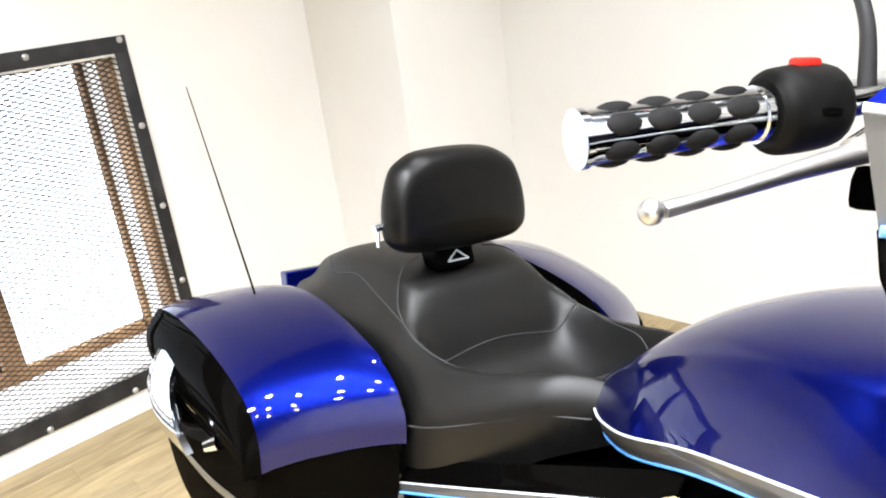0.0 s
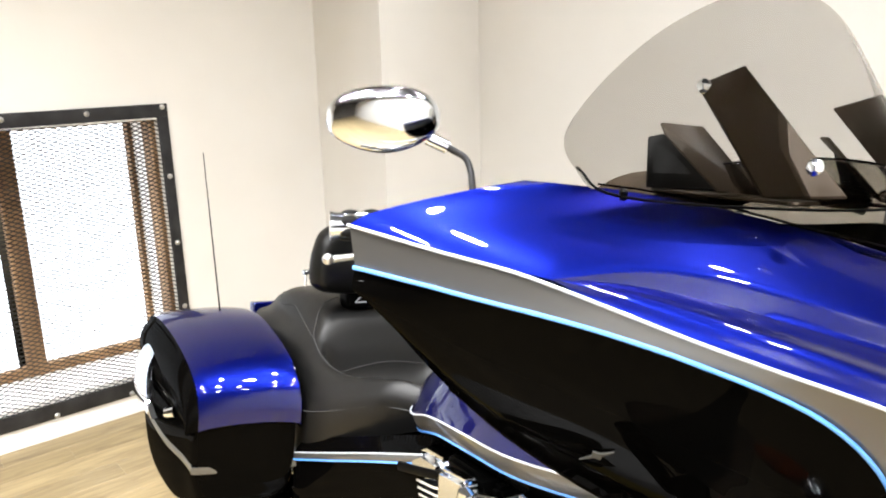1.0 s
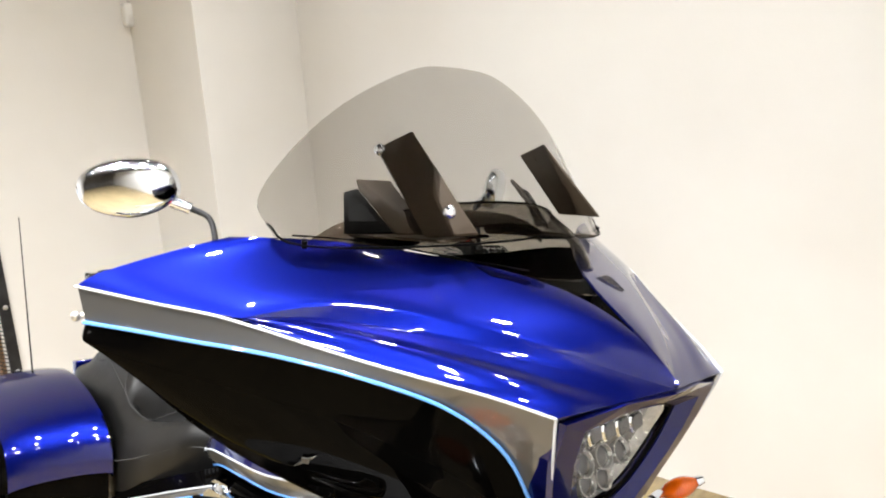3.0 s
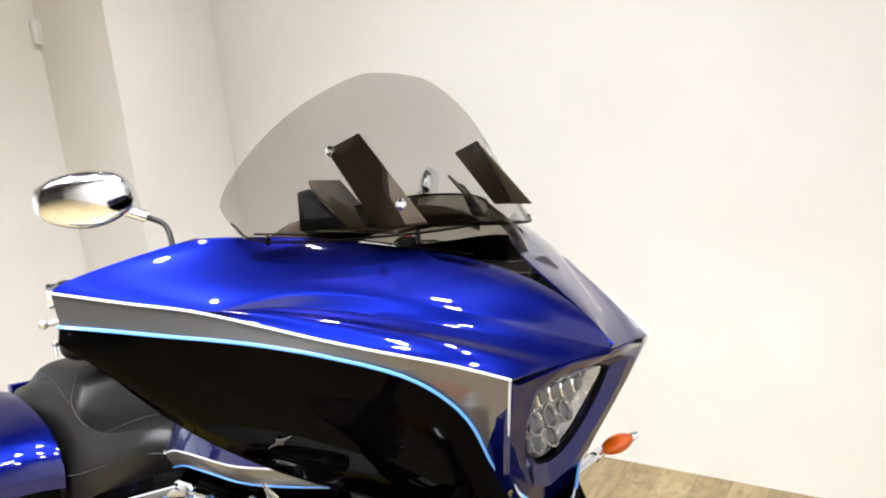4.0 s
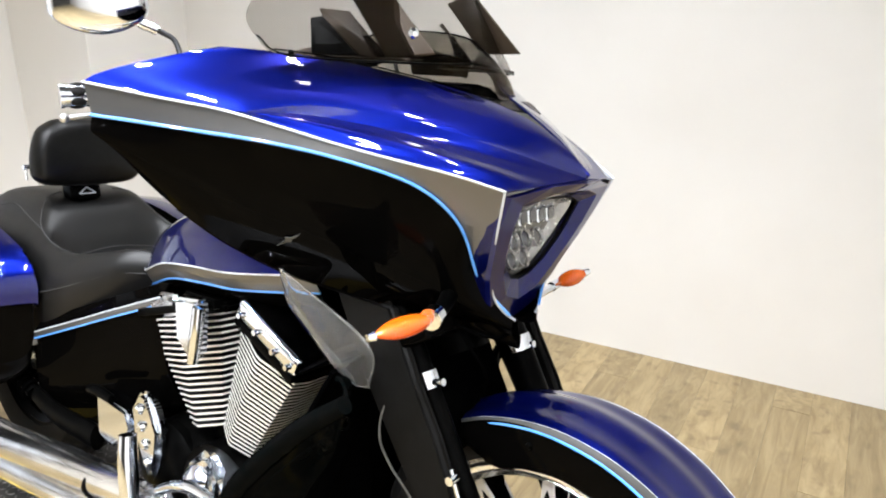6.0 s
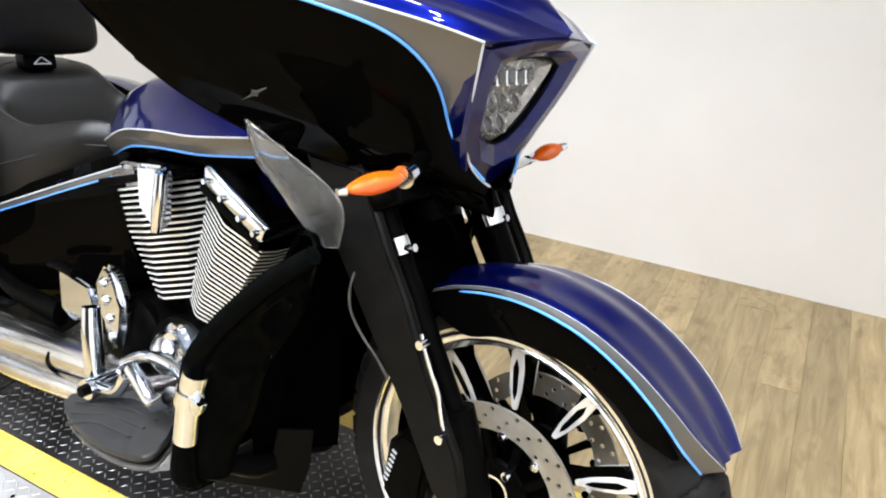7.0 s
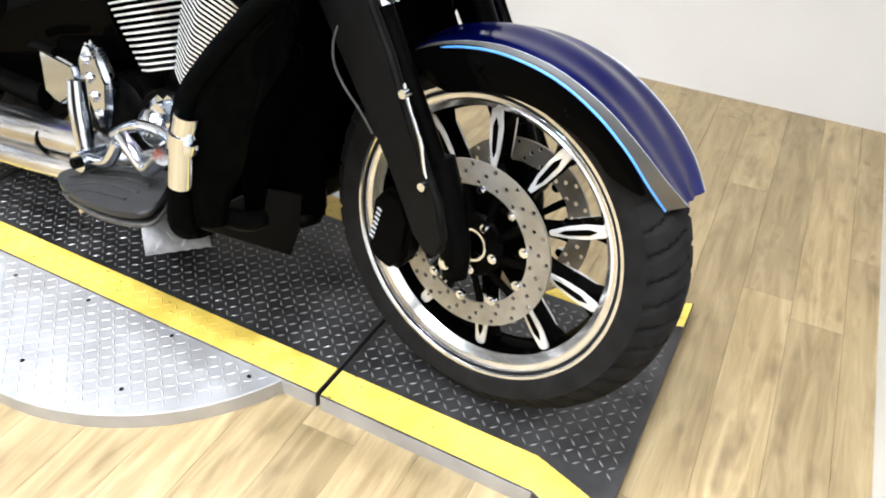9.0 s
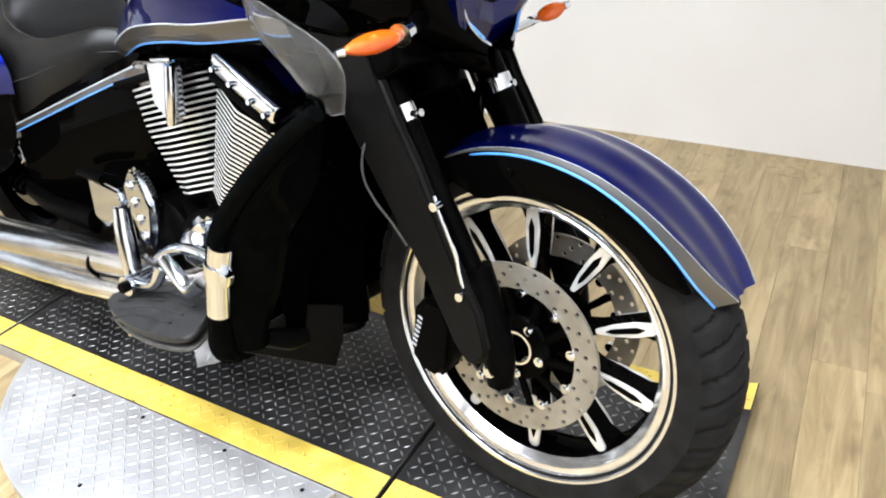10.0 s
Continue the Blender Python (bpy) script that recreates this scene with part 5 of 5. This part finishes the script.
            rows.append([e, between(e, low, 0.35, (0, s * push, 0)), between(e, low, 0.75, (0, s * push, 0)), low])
        part("lid_side", skin(rows, 5, 4, 0.003), BLACK, bag, "outer side, black standing in for the blue's dark reflection" if k == 0 else "")
    lead = BAG[0]
    part("bag_tub", skin([bag_ring(*q, s) for q in BAG], 6, 4, 0.003), BLACK, bag, "gloss black lower bag")
    tip = bag_point(lead[0] + 0.006, lead[1], 0.573, s)
    part("tub_nose", skin([[p, between(p, tip, 0.6, (0.005, 0, 0)), tip] for p in bag_ring(*lead, s)], 3, 4), BLACK, bag, "gloss black front of the tub")
    # Chrome wing stands in for the window mirrored in the bag's glossy rear.
    wing = [[(-1.694, s * 0.399, 0.667), (-1.675, s * 0.405, 0.662), (-1.655, s * 0.410, 0.652)],
            [(-1.745, s * 0.434, 0.610), (-1.70, s * 0.446, 0.602), (-1.63, s * 0.446, 0.595)],
            [(-1.772, s * 0.452, 0.545), (-1.69, s * 0.464, 0.540), (-1.57, s * 0.460, 0.540)],
            [(-1.763, s * 0.450, 0.500), (-1.66, s * 0.460, 0.500), (-1.535, s * 0.454, 0.505)]]
    part("tail_wing", skin(wing, 4, 4, 0.012), CHROME, bag, "glossy rear of the bag, chrome standing in for the window's reflection")
    part("bag_latch", tube([bag_point(-1.425, 0.415, 0.560, s), bag_point(-1.425, 0.432, 0.558, s)], [0.012, 0.009], 16, 1, smooth=False), CHROME, bag, "small chrome lid latch")
    part("bag_stripe", skin([[(x, y, z + 0.008), (x, y + s * 0.001, z), (x, y, z - 0.008)] for x, y, z in bag_line(s, 0.10, 0.002)], 4, 2, 0.002), SILVER, bag, "silver stripe")
    part("lid_seal", tube(bag_line(s, 0.0, 0.0005), 0.003, 8, 4), SATIN, bag)
part("antenna", tube([(-1.60, -0.290, 0.706), (-1.635, -0.285, 0.728), (-2.32, -0.168, 1.041)], [0.0035, 0.002, 0.0013], 8, 1, smooth=False), SATIN, bike, "thin black whip antenna")
# rear fender
rf = []
for t in (150, 130, 110, 90, 70, 50, 35):
    a = radians(t)
    r = 0.37
    rf.append([(-1.60 + r * math.cos(a) * 1.1, y, 0.325 + (r - dz) * math.sin(a)) for y, dz in ((-0.13, 0.10), (-0.12, 0.03), (-0.07, 0.005), (0, 0), (0.07, 0.005), (0.12, 0.03), (0.13, 0.10))])
part("rear_fender", skin(rf, 5, 4, 0.003), BLUE, bike, "deep blue rear fender")
part("tail_lamp_housing", box(0.04, 0.10, 0.07, pose(-1.90, -0.07, 0.628, 0, -10, 0), 0.006, 3), BLUE, bike, "dark blue tail panel")

# ---- engine ----
def fin_plate(w, d, t, corner):
    """A cooling fin: chamfered plate with a corner ridge on both long sides."""
    pts = [(-w, -d * 0.62), (-w * 0.9, -d * 0.86), (corner * w - 0.004, -d), (corner * w + 0.004, -d), (w * 0.92, -d * 0.84), (w, -d * 0.62)]
    pts += [(x, -y) for x, y in pts[::-1]]
    bm = bmesh.new()
    f = bm.faces.new([bm.verts.new((x, y, -t / 2)) for x, y in pts])
    e = bmesh.ops.extrude_face_region(bm, geom=[f])
    bmesh.ops.translate(bm, vec=(0, 0, t), verts=[v for v in e["geom"] if isinstance(v, bmesh.types.BMVert)])
    return bm


crank = part("engine", join(
    span((-0.86, -0.16, 0.22), (-0.44, 0.16, 0.44), 0.05, 4),
    tube([(-0.60, -0.19, 0.36), (-0.60, 0.19, 0.36)], 0.115, 32, 1, smooth=False),
    tube([(-0.80, -0.17, 0.33), (-0.80, 0.17, 0.33)], 0.10, 32, 1, smooth=False),
    span((-0.72, -0.13, 0.42), (-0.52, 0.13, 0.52), 0.03, 3)), SATIN, bike, "black and chrome V-twin engine")
for base, top, w0, w1, n, corner in (((-0.580, -0.075, 0.49), (-0.483, -0.075, 0.712), 0.046, 0.082, 23, 0.0), ((-0.668, -0.075, 0.49), (-0.742, -0.075, 0.712), 0.054, 0.130, 19, -0.05)):
    a, b = Vector(base), Vector(top)
    d = (b - a).normalized()
    tilt = math.degrees(math.atan2(d.x, d.z))
    m = Matrix.Translation(a) @ pose(0, 0, 0, 0, tilt, 0)
    length = (b - a).length
    part("cylinder", tube([m @ Vector((0, 0, -0.02)), m @ Vector((0, 0, length))], [w0 * 0.75, w1 * 0.75], 24, 1, smooth=False), SATIN, crank, "black cylinder core")
    for i in range(n):
        k = i / (n - 1)
        f = part("fin", fin_plate(w0 + (w1 - w0) * k, 0.112 + 0.012 * k, 0.0040, corner), SATIN, crank, "", False)
        f.data.materials.append(FIN)
        for face in f.data.polygons:
            face.material_index = 1 if abs(face.normal.z) < 0.5 else 0
        f.matrix_basis = m @ pose(0, 0, 0.004 + (length - 0.028) * k)
    part("head_gasket", box(w1 * 1.98, 0.246, 0.016, m @ pose(0, 0, length - 0.006), 0.004, 2), SATIN, crank)
    if corner == 0.0:
        part("head_cover", box(w1 * 2.04, 0.25, 0.034, m @ pose(0, 0, length + 0.020), 0.010, 3), CHROME, crank, "chrome rocker cover")
        for q in (-0.065, -0.02, 0.03, 0.068):
            part("cover_bolt", lathe([(0, 0.008), (0.0045, 0.008), (0.0055, 0.002), (0.0055, 0)], 12, m @ pose(q, -0.126, length + 0.016, 0, 0, 180)), CHROME, crank)
    else:
        part("head_cover", slab([(-0.832, 0.660), (-0.738, 0.692), (-0.738, 0.73), (-0.80, 0.722), (-0.832, 0.700)], 0.22, pose(0, -0.085, 0), 0.012, 3), CHROME, crank, "chrome rocker cover")
        part("head_cover", slab([(-0.60, 0.735), (-0.738, 0.700), (-0.738, 0.74), (-0.60, 0.752)], 0.20, pose(0, -0.085, 0), 0.006, 2), SATIN, crank, "black rocker cover")
part("intake_cover", slab([(-0.692, 0.748), (-0.622, 0.760), (-0.626, 0.652), (-0.643, 0.641), (-0.686, 0.672)], 0.030, pose(0, -0.215, 0), 0.007, 3), CHROME, crank, "chrome side plate on the rear cylinder")
part("intake_strip", tube([(-0.612, -0.232, 0.752), (-0.616, -0.234, 0.70), (-0.625, -0.234, 0.648)], [0.011, 0.012, 0.010], 16, 4), CHROME, crank)
part("engine_cover", lathe([(0.0, -0.024), (0.05, -0.022), (0.085, -0.014), (0.1, 0.0), (0.1, 0.02)], 40, pose(-0.80, -0.165, 0.34)), SATIN, crank, "black domed engine cover")
part("cam_cover", slab([(-0.705, 0.355), (-0.700, 0.400), (-0.66, 0.44), (-0.628, 0.468), (-0.60, 0.462), (-0.566, 0.430), (-0.575, 0.385), (-0.62, 0.355)], 0.05, pose(0, -0.185, 0), 0.016, 4), CHROME, crank, "chrome cam cover")
part("cam_dome", lathe([(0.0, -0.018), (0.02, -0.016), (0.034, -0.006), (0.038, 0.004)], 28, pose(-0.640, -0.212, 0.395)), CHROME, crank)
part("gear_cover", slab([(-1.005, 0.450), (-0.89, 0.446), (-0.874, 0.415), (-0.883, 0.385), (-0.950, 0.342), (-1.000, 0.358)], 0.05, pose(0, -0.185, 0), 0.006, 2), CHROME, crank, "chrome boxed cover")
part("gear_lever", tube([(-1.03, -0.21, 0.45), (-0.99, -0.215, 0.462), (-0.93, -0.215, 0.462)], [0.010, 0.012, 0.010], 12, 3), SATIN, crank)
hg = part("heel_guard", slab([(-0.853, 0.506), (-0.880, 0.464), (-0.872, 0.409), (-0.838, 0.355), (-0.822, 0.313), (-0.800, 0.334), (-0.785, 0.383), (-0.779, 0.435), (-0.805, 0.481), (-0.827, 0.507)], 0.03, pose(0, -0.19, 0), 0.011, 4), CHROME, crank, "chrome ribbed guard")
for x, z in ((-0.843, 0.470), (-0.836, 0.435), (-0.824, 0.400), (-0.812, 0.365)):
    part("guard_stud", lathe([(0, -0.010), (0.008, -0.008), (0.012, 0.0)], 14, pose(x, -0.205, z)), CHROME, hg)
arm = part("pedal_arm", tube([(-0.788, -0.262, 0.455), (-0.778, -0.268, 0.40), (-0.762, -0.272, 0.305)], [0.017, 0.019, 0.018], 20, 4), CHROME, crank, "chrome shift arm")
part("arm_pivot", tube([(-0.748, -0.245, 0.315), (-0.742, -0.305, 0.315)], 0.020, 20, 1, smooth=False), CHROME, arm)
part("pivot_nut", tube([(-0.742, -0.305, 0.315), (-0.741, -0.316, 0.315)], 0.011, 6, 1, smooth=False), SATIN, arm)
part("linkage", tube([(-0.748, -0.285, 0.318), (-0.70, -0.288, 0.328), (-0.66, -0.29, 0.345), (-0.628, -0.29, 0.392)], [0.012, 0.012, 0.012, 0.012], 14, 5), CHROME, crank, "chrome linkage")
part("linkage", tube([(-0.625, -0.285, 0.402), (-0.590, -0.29, 0.392), (-0.545, -0.295, 0.372), (-0.51, -0.30, 0.395), (-0.475, -0.31, 0.425)], [0.013, 0.014, 0.013, 0.015, 0.016], 14, 5), CHROME, crank)
part("linkage", tube([(-0.70, -0.25, 0.372), (-0.62, -0.255, 0.418), (-0.54, -0.255, 0.428), (-0.46, -0.28, 0.43)], 0.011, 14, 5), CHROME, crank)
# exhaust
part("exhaust_pipe", tube([(-0.62, -0.16, 0.34), (-0.70, -0.215, 0.305), (-0.80, -0.235, 0.31), (-1.05, -0.25, 0.275), (-1.42, -0.265, 0.215), (-1.9, -0.275, 0.17)], [0.024, 0.025, 0.03, 0.038, 0.042, 0.044], 24, 8), PIPE, bike, "long chrome exhaust pipe")
part("exhaust_pipe", tube([(-0.56, -0.16, 0.26), (-0.68, -0.225, 0.262), (-0.82, -0.25, 0.25), (-1.05, -0.262, 0.212), (-1.45, -0.272, 0.155), (-1.9, -0.28, 0.11)], [0.022, 0.022, 0.025, 0.03, 0.034, 0.036], 24, 8), PIPE, bike, "long chrome exhaust pipe")
for x, z in ((-0.93, 0.288),):
    part("pipe_clamp", tube([(x - 0.004, -0.243, z), (x + 0.004, -0.243, z - 0.001)], 0.0385, 24, 1, smooth=False), SATIN, bike)
for k, (a, b) in enumerate((((-1.43, -0.215, 0.41), (-1.28, -0.215, 0.355)),)):
    shock = part("shock_absorber", tube([a, b], 0.017, 16, 1, smooth=False), SATIN, bike, "black coil shock absorber")
    coil = [Vector(a).lerp(Vector(b), i / 72) + Vector((0.35, 0, 0.93)).normalized() * 0.024 * math.sin(i * 0.7) + Vector((0, 1, 0)) * 0.024 * math.cos(i * 0.7) for i in range(73)]
    part("coil_spring", tube(coil, 0.005, 8, 1, smooth=False), MATT, shock)
part("swing_arm", tube([(-1.28, -0.21, 0.35), (-1.18, -0.21, 0.335), (-1.02, -0.20, 0.335)], [0.022, 0.026, 0.03], 14, 4, flat=0.6), SATIN, bike, "black swing arm")
for q in ([(-0.20, -0.08, 0.83), (-0.15, -0.085, 0.79), (-0.13, -0.06, 0.74), (-0.16, -0.03, 0.68)], [(-0.17, -0.10, 0.82), (-0.13, -0.05, 0.80), (-0.14, 0.03, 0.80), (-0.19, 0.07, 0.83)]):
    part("cable", tube(q, 0.0028, 8, 6), MATT, bike, "thin black cable")
# frame, radiator and battery box masses behind the engine
part("frame", join(tube([(-0.30, 0, 0.86), (-0.42, 0, 0.74), (-0.43, -0.0, 0.35), (-0.5, 0, 0.2), (-1.2, 0, 0.2)], 0.03, 14), tube([(-0.35, 0, 0.84), (-0.8, 0, 0.72), (-1.4, 0, 0.55), (-1.7, 0, 0.5)], 0.03, 14)), SATIN, bike, "black steel frame")
part("oil_tank", span((-1.3, -0.15, 0.28), (-0.86, 0.15, 0.62), 0.05, 4), BLACK, bike, "black side box")
part("oil_cooler", span((-0.42, -0.10, 0.32), (-0.38, 0.10, 0.66), 0.01, 2), MATT, bike, "black oil cooler")
part("steering_head", tube([(-0.22, 0, 0.74), (-0.35, 0, 0.98)], 0.045, 20, 1, smooth=False), SATIN, bike)
# Added black plate keeps the gap between the fork tubes dark.
part("fork_shroud", box(0.03, 0.21, 0.24, pose(-0.235, 0, 0.70, 0, -32, 0), 0.010, 2), MATT, bike, "added matt black plate filling the dark gap between the fork tubes")
part("fork_bridge", box(0.09, 0.30, 0.045, pose(-0.225, 0, 0.80, 0, -32, 0), 0.012, 3), BLACK, bike, "black lower fork yoke")
for s in (-1, 1):
    def at(x, y, z):
        return (x, y * (-s), z)

    outline = [(-0.812, 0.302), (-0.806, 0.276), (-0.70, 0.240), (-0.572, 0.228), (-0.49, 0.298), (-0.459, 0.357), (-0.532, 0.372), (-0.641, 0.362), (-0.755, 0.334)]
    tilted = [(x, s * y, 0.254 + 0.253 * (x + 0.806) - 0.185 * (y - 0.304)) for x, y in (q[:2] for q in smooth_path([(*q, 0) for q in outline], 4, True))]
    fb = part("footboard", plate([(x, y, z + (0.012 if s > 0 else 0)) for x, y, z in (tilted if s < 0 else tilted[::-1])][::-1], 0.012, 0.003), BOARD, bike, "grey ribbed rubber footboard")
    part("board_base", plate([(x + 0.003, y, z - 0.010) for x, y, z in tilted], 0.006, 0.002), GREYFLAP, fb, "dull metal footboard base")
    for k in range(4):
        y0 = 0.262 + 0.026 * k
        part("board_rib", tube([(x, s * y, 0.267 + 0.253 * (x + 0.806) - 0.185 * (y - 0.304)) for x, y in ((-0.77 + 0.03 * abs(k - 1), y0 + 0.02), (-0.66, y0 - 0.004), (-0.545, y0))], 0.003, 8, 4), BOARD, fb)
    part("board_foot", tube([(-0.70, s * 0.33, 0.258), (-0.70, s * 0.332, 0.235)], 0.006, 10, 1, smooth=False), BRUSHED, fb)
    if s > 0:
        part("leg_shield", skin([[(-0.20, 0.10, 0.78), (-0.25, 0.2, 0.76), (-0.30, 0.26, 0.74)], [(-0.26, 0.10, 0.62), (-0.29, 0.2, 0.6), (-0.33, 0.27, 0.58)], [(-0.28, 0.08, 0.45), (-0.31, 0.2, 0.42), (-0.34, 0.27, 0.42)], [(-0.29, 0.08, 0.30), (-0.32, 0.2, 0.29), (-0.35, 0.26, 0.30)]], 4, 4, 0.006), MATT, bike, "soft black leg shield")
        continue
    RIM = [(-0.109, -0.383, 0.801), (-0.163, -0.385, 0.757), (-0.2, -0.385, 0.722), (-0.265, -0.386, 0.652), (-0.309, -0.387, 0.591), (-0.321, -0.388, 0.54), (-0.333, -0.384, 0.445), (-0.347, -0.372, 0.38)]
    INNER = [(-0.17, -0.335, 0.800), (-0.19, -0.294, 0.772), (-0.22, -0.279, 0.683), (-0.24, -0.278, 0.633), (-0.26, -0.307, 0.571), (-0.28, -0.311, 0.484), (-0.30, -0.317, 0.432), (-0.315, -0.325, 0.367)]
    guard = part("engine_guard", tube([at(*p) for p in RIM] + [at(-0.365, -0.33, 0.352), at(-0.38, -0.24, 0.335)], [0.011, 0.0135, 0.0145, 0.015, 0.0155, 0.016, 0.018, 0.023, 0.025, 0.021], 20, 6), LEATHER, bike, "leather-wrapped engine guard bar")
    rows = [[at(*a), at(*between(a, b, 0.35, (0.010, -0.004, 0))), at(*between(a, b, 0.75, (0.008, -0.002, 0))), at(*b)] for a, b in zip(RIM, INNER)]
    part("leather_panel", skin(rows, 5, 4, 0.004), LEATHER, guard, "black leather panel of the leg guard")
    part("panel_hem", tube([at(*p) for p in INNER], 0.004, 8, 5), LEATHER, guard)
    part("guard_sleeve", tube([at(-0.302, -0.391, 0.574), at(-0.314, -0.392, 0.525), at(-0.328, -0.388, 0.455)], 0.0185, 24, 5), CHROME, guard, "chrome sleeve on the guard bar")
    part("sleeve_clamp", tube([at(-0.310, -0.392, 0.545), at(-0.315, -0.392, 0.521)], 0.0215, 24, 1, smooth=False), CHROME, guard)
    part("clamp_lug", box(0.02, 0.016, 0.022, pose(*at(-0.290, -0.398, 0.530), 0, 20, 0), 0.004, 2), CHROME, guard)
    part("seam", tube([at(x + 0.020, y + 0.002, z - 0.014) for x, y, z in RIM[1:5]], 0.0012, 6, 5), LEATHER, guard)
    rows = [[at(-0.25, -0.27, 0.765), at(-0.28, -0.20, 0.755), at(-0.31, -0.12, 0.74)],
            [at(-0.31, -0.27, 0.65), at(-0.33, -0.20, 0.64), at(-0.34, -0.09, 0.62)],
            [at(-0.35, -0.27, 0.52), at(-0.355, -0.2, 0.50), at(-0.35, -0.06, 0.48)],
            [at(-0.37, -0.27, 0.42), at(-0.365, -0.2, 0.39), at(-0.35, -0.05, 0.36)],
            [at(-0.38, -0.27, 0.36), at(-0.37, -0.2, 0.32), at(-0.355, -0.04, 0.27)]]
    part("leg_shield", skin(rows, 5, 4, 0.006), MATT, guard, "soft black leg shield")
    slid = [at(-0.33, y + 0.036, z - 0.042) for y, z in ((-0.203, 0.655), (-0.195, 0.674), (-0.170, 0.672), (-0.150, 0.651), (-0.197, 0.575), (-0.239, 0.508), (-0.249, 0.423), (-0.255, 0.385), (-0.296, 0.385), (-0.303, 0.487), (-0.286, 0.548), (-0.248, 0.588), (-0.219, 0.621))]
    fold = part("shield_fold", plate(slid, 0.004), MATT, guard, "matt black bracket plate")
    part("plate_hole", lathe([(0.007, -0.001), (0.011, -0.002), (0.011, 0.003), (0.007, 0.003)], 18, pose(*at(-0.325, -0.156, 0.619), 0, 0, 90), closed=True), SATIN, fold)
    flap = part("shield_tab", plate([at(-0.335, -0.354, 0.365), at(-0.335, -0.150, 0.229), at(-0.335, -0.128, 0.277), at(-0.335, -0.126, 0.350), at(-0.335, -0.223, 0.395), at(-0.335, -0.298, 0.392)], 0.004), FORKGREY, guard, "charcoal plastic lower flap")
    part("flap_hole", lathe([(0.0, -0.006), (0.008, -0.006), (0.011, -0.006), (0.011, 0.003)], 16, pose(*at(-0.333, -0.238, 0.327), 0, 0, -90)), SATIN, flap)
    part("flap_peg", tube([at(-0.335, -0.30, 0.365), at(-0.32, -0.265, 0.35), at(-0.31, -0.235, 0.348)], [0.016, 0.018, 0.014], 14, 4), SATIN, guard)
    rows = [[at(-0.286, -0.336, 0.914), at(-0.280, -0.339, 0.914), at(-0.274, -0.339, 0.912)],
            [at(-0.292, -0.315, 0.865), at(-0.250, -0.332, 0.872), at(-0.212, -0.328, 0.885)],
            [at(-0.281, -0.288, 0.825), at(-0.225, -0.315, 0.825), at(-0.160, -0.316, 0.858)],
            [at(-0.266, -0.258, 0.785), at(-0.215, -0.29, 0.785), at(-0.145, -0.300, 0.825)],
            [at(-0.245, -0.230, 0.745), at(-0.225, -0.245, 0.745), at(-0.195, -0.25, 0.755)]]
    part("wind_deflector", skin(rows, 4, 4, 0.003), CLEAR, guard, "clear plastic wind deflector").visible_shadow = False
    for edge in ([r[0] for r in rows], [r[2] for r in rows]):
        part("deflector_rim", tube(edge, 0.0016, 6, 5), CLEAR, guard)

# ---- floor planks ----
PW, PLN = 0.117, 1.22
bm = box(PW - 0.0004, PLN - 0.0004, 0.012, None, 0.0006, 1)
plank_mesh = finish(bm, "plank", PLANK, False)
floor_ob = bpy.data.objects["floor"]
rng = random.Random(7)
for i in range(int((X1 - X0) / PW) + 2):
    x = X0 + PW * (i + 0.5)
    shift = rng.random() * PLN
    for j in range(int((Y1 - Y0) / PLN) + 2):
        ya = max(Y0 - shift + PLN * j, Y0)
        yb = min(Y0 - shift + PLN * (j + 1), Y1)
        if yb - ya < 0.01:
            continue
        ob = new("plank", plank_mesh)
        ob.parent = floor_ob
        ob.location = (x, (ya + yb) / 2, ZF - 0.006)
        ob.scale.y = (yb - ya) / PLN

# ---- ceiling lamps ----
# Places are guessed; lamps with y > 0 are added to brighten the walls.
for x, y in ((-1.75, -3.2), (-1.1, -3.1), (-0.45, -3.2), (0.2, -3.1), (-1.8, -2.3), (-1.15, -2.2), (-0.5, -2.3), (0.15, -2.2), (-1.75, -1.4), (-1.15, -1.35), (-0.55, -1.4), (0.05, -1.35), (0.42, -0.9), (-1.35, -0.55), (-0.6, -0.5), (-1.75, 0.8), (-0.75, 0.85), (0.0, 0.8), (0.45, 0.2)):
    lamp = thing("ceiling_lamp", "small bright round ceiling lamp, unseen, place guessed", "ceiling lamp", pose(x, y, ZC), group="ceiling lamps")
    part("housing", lathe([(0.0, -0.02), (0.075, -0.02), (0.085, -0.03), (0.09, -0.03), (0.09, 0.0)], 24, axis="Z"), AMP, lamp)
    d = bpy.data.lights.new("lamp_light", "AREA")
    d.shape, d.size, d.energy, d.color, d.spread = "DISK", 0.10, (9.0 if x < -1.5 else 15.0 if x < -0.5 else 10.0) if y > 0 else 22.0, (1, 0.97, 0.93), radians(118)
    lo = new("lamp_light", d)
    lo.parent = lamp
    lo.location = (0, 0, -0.032)
